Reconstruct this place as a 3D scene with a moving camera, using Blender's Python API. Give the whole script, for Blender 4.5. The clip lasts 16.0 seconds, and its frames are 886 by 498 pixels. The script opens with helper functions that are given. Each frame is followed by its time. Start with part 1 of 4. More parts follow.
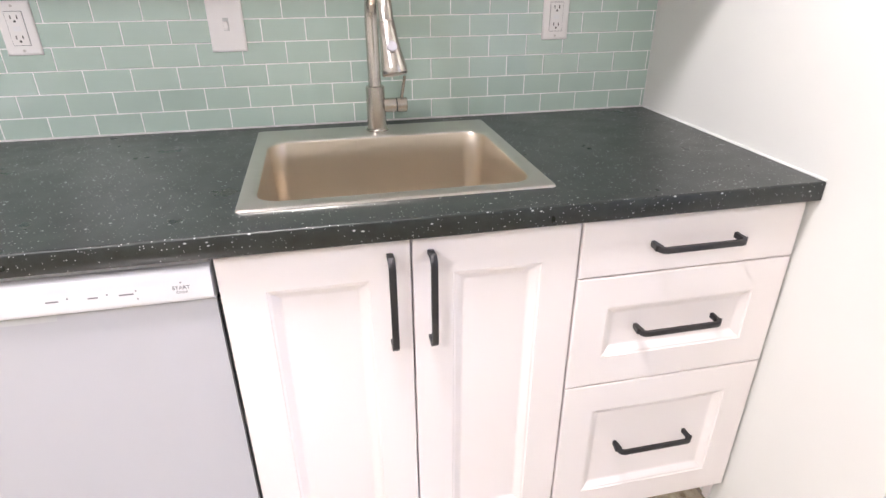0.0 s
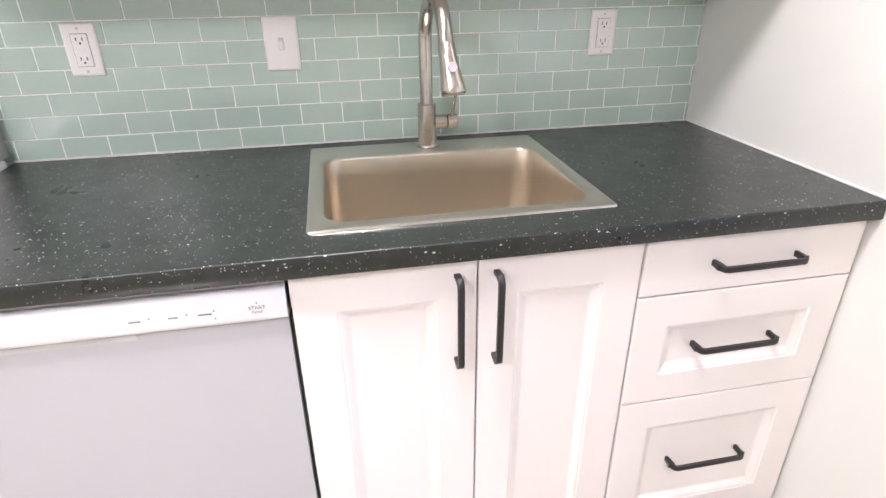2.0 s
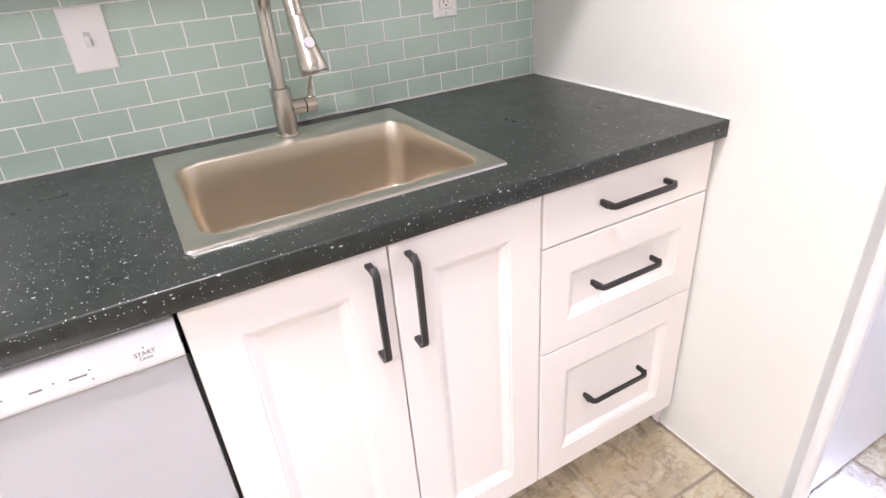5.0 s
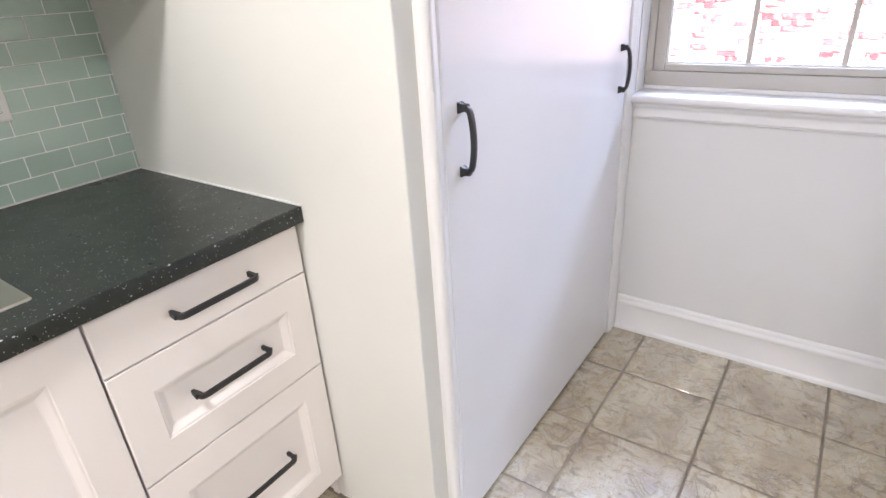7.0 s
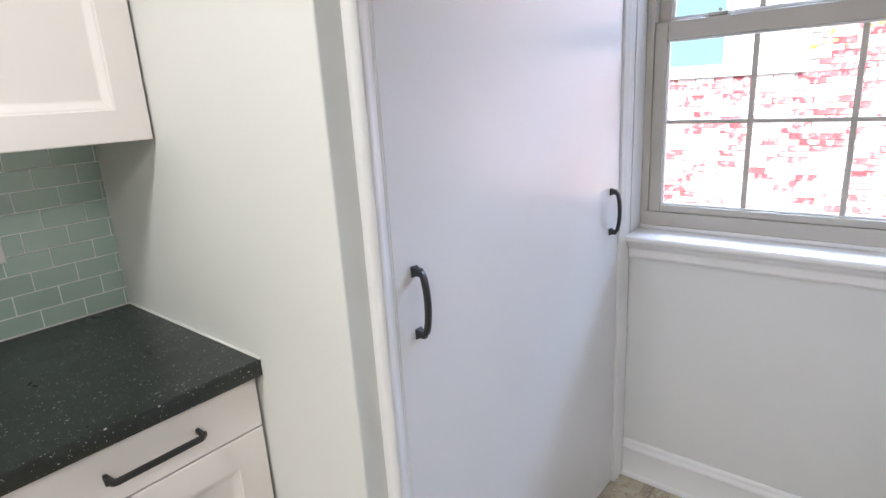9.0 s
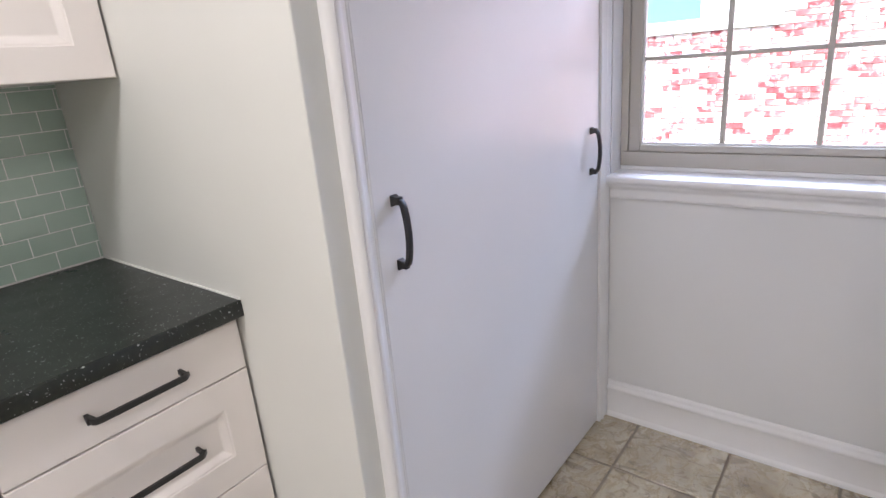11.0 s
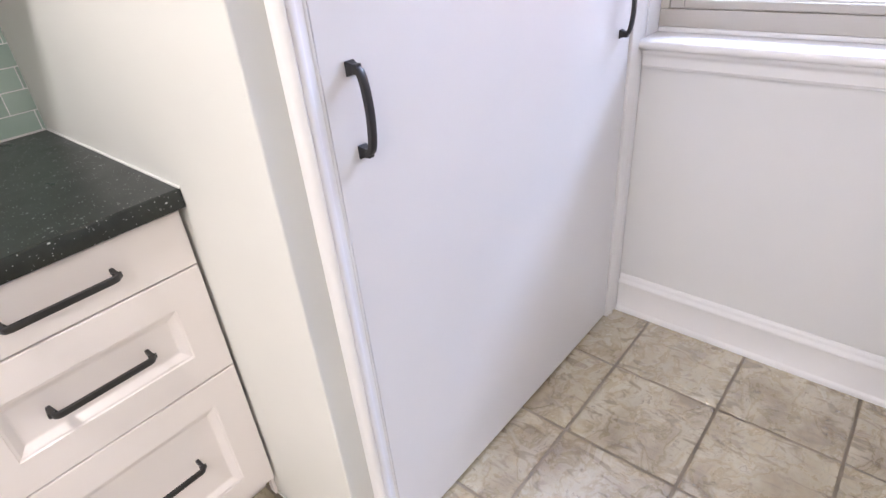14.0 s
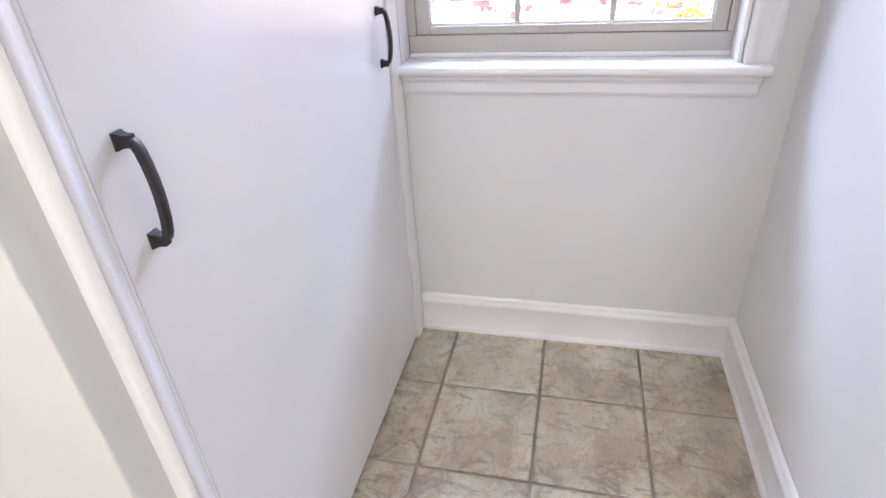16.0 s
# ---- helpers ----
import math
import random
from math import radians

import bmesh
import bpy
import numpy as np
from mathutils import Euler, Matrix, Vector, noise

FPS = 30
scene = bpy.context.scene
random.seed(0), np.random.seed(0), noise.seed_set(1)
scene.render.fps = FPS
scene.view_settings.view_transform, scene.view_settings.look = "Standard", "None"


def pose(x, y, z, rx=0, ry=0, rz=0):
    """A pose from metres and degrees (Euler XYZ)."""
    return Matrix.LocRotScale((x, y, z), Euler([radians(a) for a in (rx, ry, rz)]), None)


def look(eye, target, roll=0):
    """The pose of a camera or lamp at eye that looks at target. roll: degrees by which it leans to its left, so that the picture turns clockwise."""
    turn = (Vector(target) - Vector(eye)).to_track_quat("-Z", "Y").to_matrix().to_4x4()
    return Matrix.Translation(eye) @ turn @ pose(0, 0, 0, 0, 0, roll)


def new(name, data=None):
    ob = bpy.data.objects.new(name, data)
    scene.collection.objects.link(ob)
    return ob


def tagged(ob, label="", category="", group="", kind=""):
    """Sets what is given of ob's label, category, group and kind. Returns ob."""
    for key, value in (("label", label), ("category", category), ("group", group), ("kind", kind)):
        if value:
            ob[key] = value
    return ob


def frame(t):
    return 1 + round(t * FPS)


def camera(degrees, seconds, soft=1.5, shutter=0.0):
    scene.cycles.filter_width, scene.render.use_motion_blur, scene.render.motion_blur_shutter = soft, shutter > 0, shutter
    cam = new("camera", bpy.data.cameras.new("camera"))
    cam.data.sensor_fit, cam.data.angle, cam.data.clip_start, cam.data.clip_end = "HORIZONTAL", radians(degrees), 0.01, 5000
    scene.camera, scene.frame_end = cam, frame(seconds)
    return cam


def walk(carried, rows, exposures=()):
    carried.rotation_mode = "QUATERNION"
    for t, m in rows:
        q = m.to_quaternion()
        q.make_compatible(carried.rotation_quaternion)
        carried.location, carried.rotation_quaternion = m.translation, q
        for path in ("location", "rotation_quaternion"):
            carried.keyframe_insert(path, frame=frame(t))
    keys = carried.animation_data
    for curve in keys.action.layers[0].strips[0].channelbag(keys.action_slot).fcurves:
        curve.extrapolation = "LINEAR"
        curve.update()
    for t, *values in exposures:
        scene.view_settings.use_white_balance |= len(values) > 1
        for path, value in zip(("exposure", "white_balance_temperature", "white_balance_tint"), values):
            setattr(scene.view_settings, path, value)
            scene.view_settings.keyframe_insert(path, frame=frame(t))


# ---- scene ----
cam = camera(76.5, 16.0)
PATH = [
    (0, (0.022, -0.001, 1.227), (0.394, 1.75, 0.334), -0.3),
    (0.5, (-0.053, -0.014, 1.255), (0.319, 1.735, 0.361), -0.3),
    (1, (-0.168, -0.036, 1.252), (0.24, 1.704, 0.354), -0.3),
    (1.5, (-0.188, -0.018, 1.259), (0.203, 1.738, 0.385), -0.5),
    (2, (-0.068, 0.018, 1.258), (0.267, 1.782, 0.377), -0.8),
    (2.5, (0.003, 0.088, 1.244), (0.358, 1.83, 0.327), -2.0),
    (3, (-0.082, 0.259, 1.215), (0.542, 1.875, 0.215), -2.2),
    (3.2, (-0.148, 0.336, 1.216), (0.591, 1.868, 0.164), -2.0),
    (5.3, (-0.125, 0.063, 1.247), (0.712, 1.608, 0.292), -5.6),
    (5.5, (-0.113, 0.052, 1.255), (0.8, 1.556, 0.303), -5.4),
    (6, (-0.071, 0.058, 1.278), (1.115, 1.377, 0.353), -4.5),
    (6.5, (0.009, 0.005, 1.279), (1.386, 1.129, 0.361), -4.0),
    (7, (0.172, -0.11, 1.295), (1.622, 0.962, 0.431), -3.7),
    (7.5, (0.307, -0.155, 1.382), (1.765, 1.018, 0.674), -3.3),
    (8, (0.341, -0.2, 1.38), (1.817, 1.011, 0.786), -2.7),
    (8.5, (0.326, -0.205, 1.392), (1.797, 1.036, 0.847), -3.2),
    (10.8, (0.337, -0.202, 1.385), (1.838, 1.014, 0.866), -4.3),
    (11, (0.32, -0.21, 1.309), (1.805, 0.973, 0.68), -4.9),
    (11.5, (0.287, -0.171, 1.301), (1.769, 0.865, 0.446), -4.9),
    (12, (0.297, -0.114, 1.302), (1.808, 0.793, 0.356), -3.9),
    (12.5, (0.314, -0.1, 1.299), (1.826, 0.788, 0.337), -3.3),
    (13, (0.411, -0.122, 1.28), (1.841, 0.888, 0.312), -3.9),
    (13.5, (0.499, -0.141, 1.263), (1.827, 0.975, 0.268), -4.6),
    (14, (0.529, -0.147, 1.26), (1.791, 1.007, 0.223), -5.1),
    (14.5, (0.532, -0.137, 1.236), (1.829, 0.945, 0.165), -4.3),
    (15, (0.519, -0.087, 1.265), (1.938, 0.836, 0.2), -3.1),
    (15.5, (0.523, -0.035, 1.265), (2.061, 0.671, 0.199), -3.5),
    (16, (0.562, -0.002, 1.271), (2.226, 0.424, 0.246), -3.6),
]
EXPOSURE = [(0.0, 3.14, 5950, 20), (2.5, 3.18, 5950, 20), (3.0, 3.55, 6000, 14), (3.2, 3.6, 6000, 14), (5.3, 3.08, 6000, 22), (6.5, 2.92, 6050, 18), (7.5, 2.63, 5980, 12),
            (8.5, 2.4, 5900, 10), (10.8, 2.13, 6000, 14), (11.0, 2.2, 6030, 16), (11.5, 2.56, 6080, 18), (13.0, 2.72, 6080, 18), (15.0, 2.86, 6080, 18), (16.0, 2.7, 6050, 16)]
walk(cam, [(t, look(eye, target, roll)) for t, eye, target, roll in PATH], EXPOSURE)

# ---------------------------------------------------------------- light
world = bpy.data.worlds.new("world")
scene.world = world
world.use_nodes = True
wn = world.node_tree.nodes
sky = wn.new("ShaderNodeTexSky")
sky.sky_type = "NISHITA"
sky.sun_disc = False
sky.sun_elevation = radians(48)
sky.sun_rotation = radians(245)
world.node_tree.links.new(sky.outputs[0], wn["Background"].inputs[0])
wn["Background"].inputs[1].default_value = 0.15

sun = new("sun", bpy.data.lights.new("sun", "SUN"))
sun.data.energy, sun.data.angle, sun.data.color = 4.3, radians(0.5), (1.0, 0.95, 0.88)
sun.matrix_world = look((-6.0, -2.8, 7.4), (0, 0, 0))

lamp = new("ceiling_lamp_light", bpy.data.lights.new("ceiling_lamp_light", "AREA"))
lamp.data.shape, lamp.data.size, lamp.data.energy, lamp.data.color = "DISK", 0.34, 4.5, (1.0, 0.935, 0.85)
lamp.matrix_world = look((-0.15, 0.47, 2.33), (-0.15, 0.47, 0))

# added fill lamp out of view, brightens cabinet fronts and backsplash
fill_lamp = new("rear_fill_light", bpy.data.lights.new("rear_fill_light", "AREA"))
fill_lamp.data.shape, fill_lamp.data.size, fill_lamp.data.energy, fill_lamp.data.color = "DISK", 0.60, 6.4, (1.0, 0.94, 0.89)
fill_lamp.matrix_world = look((-1.35, -0.95, 2.33), (-1.35, -0.95, 0))

# added area lamp, replaces sky light over the neighbour's roof entering through the window
sky_lamp = new("sky_fill_light", bpy.data.lights.new("sky_fill_light", "AREA"))
sky_lamp.data.shape, sky_lamp.data.size, sky_lamp.data.size_y = "RECTANGLE", 4.2, 1.06
sky_lamp.data.energy, sky_lamp.data.color = 78.0, (0.64, 0.75, 1.0)
sky_lamp.matrix_world = look((4.0, 0.50, 3.2), (2.1, 0.05, 1.2))


# ---------------------------------------------------------------- helpers
def box(bm, x0, x1, y0, y1, z0, z1, bevel=0.0, seg=2):
    m = Matrix.LocRotScale(((x0 + x1) / 2, (y0 + y1) / 2, (z0 + z1) / 2), None, (abs(x1 - x0), abs(y1 - y0), abs(z1 - z0)))
    vs = bmesh.ops.create_cube(bm, size=1.0, matrix=m)["verts"]
    if bevel:
        es = list({e for v in vs for e in v.link_edges})
        bmesh.ops.bevel(bm, geom=es, offset=bevel, segments=seg, affect="EDGES", profile=0.5)
    return bm


def block(x0, x1, y0, y1, z0, z1, bevel=0.0, seg=2):
    return box(bmesh.new(), x0, x1, y0, y1, z0, z1, bevel, seg)


def loops_mesh(bm, loops, cap_first=False, cap_last=False, closed=True):
    rows = [[bm.verts.new(p) for p in lp] for lp in loops]
    n = len(rows[0])
    for a, b in zip(rows, rows[1:]):
        for i in range(n if closed else n - 1):
            j = (i + 1) % n
            bm.faces.new((a[i], a[j], b[j], b[i]))
    if cap_first:
        bm.faces.new(rows[0])
    if cap_last:
        bm.faces.new(rows[-1])
    bmesh.ops.recalc_face_normals(bm, faces=bm.faces)
    return bm


def rrect(x0, x1, y0, y1, r, z, n=6):
    pts = []
    for cx, cy, a0 in ((x1 - r, y1 - r, 0), (x0 + r, y1 - r, 90), (x0 + r, y0 + r, 180), (x1 - r, y0 + r, 270)):
        for k in range(n + 1):
            a = radians(a0 + 90 * k / n)
            pts.append((cx + r * math.cos(a), cy + r * math.sin(a), z))
    return pts


def tube(bm, path, radii, n=20, cap=True):
    """A round tube along a path of points, with a radius at each."""
    path = [Vector(p) for p in path]
    up = None
    loops = []
    for i, p in enumerate(path):
        t = (path[min(i + 1, len(path) - 1)] - path[max(i - 1, 0)]).normalized()
        if up is None:
            up = t.orthogonal().normalized()
        up = (up - t * up.dot(t)).normalized()
        side = t.cross(up)
        r = radii[i] if isinstance(radii, (list, tuple)) else radii
        loops.append([p + r * (math.cos(2 * math.pi * k / n) * up + math.sin(2 * math.pi * k / n) * side) for k in range(n)])
    return loops_mesh(bm, loops, cap, cap)


def strip(bm, path, normal, width, thick):
    """A flat bar swept along a path that lies in the plane of that normal."""
    path, normal = [Vector(p) for p in path], Vector(normal).normalized()
    loops = []
    for i, p in enumerate(path):
        a = (p - path[i - 1]).normalized() if i else (path[1] - p).normalized()
        b = (path[i + 1] - p).normalized() if i + 1 < len(path) else a
        t = (a + b).normalized()
        s = normal.cross(t) / max(0.5, t.dot(b))
        w, h = normal * width / 2, s * thick / 2
        c = 0.22
        loops.append([p + w * (1 - c) + h, p + w + h * (1 - c), p + w - h * (1 - c), p + w * (1 - c) - h,
                      p - w * (1 - c) - h, p - w - h * (1 - c), p - w + h * (1 - c), p - w * (1 - c) + h])
    return loops_mesh(bm, loops, True, True)


def run_profile(bm, pts, p0, p1, out):
    """A moulding: (depth, height) points carried from p0 to p1; depth goes along out."""
    out = Vector(out)
    loops = [[Vector(p) + out * d + Vector((0, 0, h)) for d, h in pts] for p in (p0, p1)]
    return loops_mesh(bm, loops, True, True)


def upright_profile(bm, pts, z0, z1):
    """A plan outline of (x, y) points carried from z0 to z1."""
    return loops_mesh(bm, [[(x, y, z) for x, y in pts] for z in (z0, z1)], True, True)


def mesh_of(name, bm, material, smooth=None):
    me = bpy.data.meshes.new(name)
    bm.to_mesh(me)
    bm.free()
    me.materials.append(material)
    if smooth is not None:
        for p in me.polygons:
            p.use_smooth = True
        me.set_sharp_from_angle(angle=radians(smooth))
    return me


def thing(name, label, category, at=(0, 0, 0), group="", kind=""):
    ob = new(name)
    ob.empty_display_size = 0.05
    ob.location = at
    bpy.context.view_layer.update()
    return tagged(ob, label, category, group, kind)


def solid(name, bm, material, label, category="", kind="", group="", smooth=None):
    return tagged(new(name, mesh_of(name, bm, material, smooth)), label, category, group, kind)


def origin_of(ob):
    p = Vector((0, 0, 0))
    while ob:
        p, ob = p + ob.location, ob.parent
    return p


def part(name, bm, material, parent, label="", smooth=None):
    """One mesh, drawn in world metres, as a part of parent."""
    bmesh.ops.translate(bm, verts=bm.verts, vec=-origin_of(parent))
    ob = new(name, mesh_of(name, bm, material, smooth))
    ob.parent = parent
    return tagged(ob, label)


# ---------------------------------------------------------------- materials
class Nodes:
    def __init__(self, name, rough=0.5, metal=0.0, base=(0.8, 0.8, 0.8), spec=0.5):
        self.mat = bpy.data.materials.new(name)
        self.mat.use_nodes = True
        self.tree = self.mat.node_tree
        self.bsdf = self.tree.nodes["Principled BSDF"]
        self.set("Base Color", (*base, 1))
        self.set("Roughness", rough)
        self.set("Metallic", metal)
        self.set("Specular IOR Level", spec)

    def set(self, key, value):
        self.bsdf.inputs[key].default_value = value

    def node(self, kind, **values):
        n = self.tree.nodes.new(kind)
        for key, value in values.items():
            n.inputs[key.replace("_", " ")].default_value = value
        return n

    def link(self, a, b):
        self.tree.links.new(a, b)

    def coords(self, scale=(1, 1, 1), own=False):
        tc = self.node("ShaderNodeTexCoord")
        mp = self.node("ShaderNodeMapping")
        mp.inputs["Scale"].default_value = scale
        if own:
            info = self.node("ShaderNodeObjectInfo")
            mul = self.node("ShaderNodeMath")
            mul.operation = "MULTIPLY"
            mul.inputs[1].default_value = 37.0
            self.link(info.outputs["Random"], mul.inputs[0])
            comb = self.node("ShaderNodeCombineXYZ")
            self.link(mul.outputs[0], comb.inputs[0])
            self.link(mul.outputs[0], comb.inputs[1])
            self.link(comb.outputs[0], mp.inputs["Location"])
        self.link(tc.outputs["Object"], mp.inputs["Vector"])
        return mp.outputs[0]

    def noise(self, vec, scale, detail=4.0, rough=0.5, distort=0.0):
        n = self.node("ShaderNodeTexNoise", Scale=scale, Detail=detail, Roughness=rough, Distortion=distort)
        self.link(vec, n.inputs["Vector"])
        return n.outputs["Fac"]

    def ramp(self, fac, *stops):
        n = self.node("ShaderNodeValToRGB")
        e = n.color_ramp.elements
        while len(e) < len(stops):
            e.new(0.5)
        for k, (pos, col) in enumerate(stops):
            e[k].position = pos
            e[k].color = (*col, 1) if isinstance(col, tuple) else (col, col, col, 1)
        self.link(fac, n.inputs[0])
        return n.outputs[0]

    def mix(self, fac, a, b, mode="MIX"):
        n = self.node("ShaderNodeMix")
        n.data_type, n.blend_type = "RGBA", mode
        for sock, value in ((n.inputs[0], fac), (n.inputs[6], a), (n.inputs[7], b)):
            if isinstance(value, (int, float)):
                sock.default_value = value
            elif isinstance(value, tuple):
                sock.default_value = (*value, 1)
            else:
                self.link(value, sock)
        return n.outputs[2]

    def bump(self, height, strength=0.2, distance=0.001):
        n = self.node("ShaderNodeBump", Strength=strength, Distance=distance)
        self.link(height, n.inputs["Height"])
        self.link(n.outputs[0], self.bsdf.inputs["Normal"])

    def color(self, out):
        self.link(out, self.bsdf.inputs["Base Color"])

    def roughness(self, out):
        self.link(out, self.bsdf.inputs["Roughness"])


def paint(name, base, rough, grain=220.0, relief=0.12, stain=0.03):
    m = Nodes(name, rough, 0.0, base)
    v = m.coords()
    if stain == 0:
        return m.mat
    big = m.noise(v, 2.3, 3.0)
    dark = tuple(c * (1 - 2 * stain) for c in base)
    m.color(m.ramp(big, (0.3, dark), (0.7, base)))
    m.bump(m.noise(v, grain, 2.0), relief, 0.0004)
    m.roughness(m.ramp(m.noise(v, 5.0, 2.0), (0.3, rough * 0.95), (0.7, min(1.0, rough * 1.06))))
    return m.mat


# one wall paint; warm kitchen and cooler alcove light are put into two colours
WALL = paint("wall_paint_warm_lit", (0.725, 0.728, 0.688), 0.45, 70.0, 0.10, 0.02)
WALL_ALCOVE = paint("wall_paint_cool_lit", (0.71, 0.707, 0.70), 0.36, 70.0, 0.10, 0.02)
TRIM = paint("trim_gloss_paint", (0.79, 0.782, 0.778), 0.30, 40.0, 0.03, 0.015)
DOOR_PAINT = paint("door_gloss_paint", (0.765, 0.757, 0.765), 0.24, 30.0, 0.04, 0.02)
CABINET = paint("cabinet_foil", (0.84, 0.79, 0.762), 0.34, 40.0, 0.015, 0)
CEILING = paint("ceiling_paint", (0.82, 0.82, 0.80), 0.8, 120.0, 0.3, 0.02)
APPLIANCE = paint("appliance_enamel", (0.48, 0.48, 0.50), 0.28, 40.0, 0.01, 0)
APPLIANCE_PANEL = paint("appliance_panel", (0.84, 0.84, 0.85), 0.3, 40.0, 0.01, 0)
APPLIANCE_GREY = paint("appliance_side_grey", (0.54, 0.55, 0.54), 0.4, 300.0, 0.05, 0.02)
BUTTON = paint("lilac_grey_rubber", (0.36, 0.35, 0.37), 0.6, 300.0, 0.03, 0.02)
TAUPE = paint("window_frame_taupe", (0.49, 0.46, 0.41), 0.4, 200.0, 0.06, 0.03)
CAULK = paint("white_caulk", (0.80, 0.80, 0.78), 0.5, 300.0, 0.2, 0.03)
GROUT_WALL = paint("white_grout", (0.91, 0.92, 0.90), 0.8, 500.0, 0.3, 0.02)
PLATE = paint("white_plastic_plate", (0.86, 0.845, 0.83), 0.3, 300.0, 0.02, 0.01)
# dishwasher print, also the painted shadow round the outlet inserts
GREY_PRINT = paint("grey_print", (0.17, 0.17, 0.185), 0.5)
DARK_GAP = paint("dark_recess", (0.02, 0.02, 0.022), 0.7)
# also blackens the shaded gap beside the dishwasher
RUBBER = paint("black_rubber", (0.02, 0.02, 0.02), 0.55)
SCREW = Nodes("screw_metal", 0.35, 0.8, (0.6, 0.58, 0.55)).mat


def black_metal():
    m = Nodes("matte_black_metal", 0.38, 0.0, (0.018, 0.017, 0.017), 0.5)
    v = m.coords()
    m.roughness(m.ramp(m.noise(v, 260.0, 3.0), (0.3, 0.32), (0.7, 0.46)))
    m.bump(m.noise(v, 900.0, 2.0), 0.1, 0.0003)
    return m.mat


def brushed(name, base, rough, scale):
    m = Nodes(name, rough, 1.0, base)
    v = m.coords(scale)
    f = m.noise(v, 9.0, 2.0, 0.5)
    m.roughness(m.ramp(f, (0.3, rough * 0.96), (0.7, rough * 1.05)))
    m.color(m.ramp(m.noise(m.coords(), 5.0), (0.3, tuple(c * 0.94 for c in base)), (0.7, base)))
    return m.mat


def countertop_laminate():
    m = Nodes("black_speckled_laminate", 0.3, 0.0, (0.016, 0.019, 0.018), 0.5)
    v = m.coords()
    base = m.ramp(m.noise(v, 26.0, 6.0, 0.7), (0.35, (0.011, 0.014, 0.0125)), (0.75, (0.027, 0.033, 0.029)))
    specks = None
    for scale, stretch, seed, cut in ((110.0, (0.6, 1.0, 1.0), 0.0, 0.14), (175.0, (1.0, 0.6, 1.0), 5.0, 0.26), (270.0, (0.8, 1.0, 0.9), 9.0, 0.22)):
        tc = m.coords(stretch)
        warp = m.node("ShaderNodeVectorMath")
        warp.operation = "ADD"
        warp.inputs[1].default_value = (seed, seed * 0.7, seed * 0.3)
        m.link(tc, warp.inputs[0])
        vo = m.node("ShaderNodeTexVoronoi", Scale=scale, Randomness=1.0)
        m.link(warp.outputs[0], vo.inputs["Vector"])
        near = m.ramp(vo.outputs["Distance"], (0.10, 1.0), (0.20, 0.0))
        sep = m.node("ShaderNodeSeparateColor")
        m.link(vo.outputs["Color"], sep.inputs[0])
        pick = m.ramp(sep.outputs[0], (cut, 1.0), (cut + 0.02, 0.0))
        one = m.mix(1.0, near, pick, "MULTIPLY")
        specks = one if specks is None else m.mix(1.0, specks, one, "LIGHTEN")
    m.color(m.mix(specks, base, (0.56, 0.58, 0.56)))
    m.roughness(m.ramp(m.noise(v, 14.0, 4.0), (0.3, 0.27), (0.7, 0.36)))
    m.bump(m.noise(v, 420.0, 3.0), 0.18, 0.0004)
    return m.mat


def glass_tile():
    m = Nodes("sea_green_glass_tile", 0.12, 0.0, (0.36, 0.47, 0.41), 0.6)
    v = m.coords(own=True)
    info = m.node("ShaderNodeObjectInfo")
    base = m.ramp(info.outputs["Random"], (0.0, (0.392, 0.512, 0.450)), (0.5, (0.436, 0.563, 0.496)), (1.0, (0.414, 0.535, 0.473)))
    m.color(m.mix(m.noise(v, 18.0, 3.0), base, (0.466, 0.595, 0.526)))
    m.bump(m.noise(v, 22.0, 2.0), 0.10, 0.002)
    m.set("Coat Weight", 0.6)
    m.set("Coat Roughness", 0.05)
    return m.mat


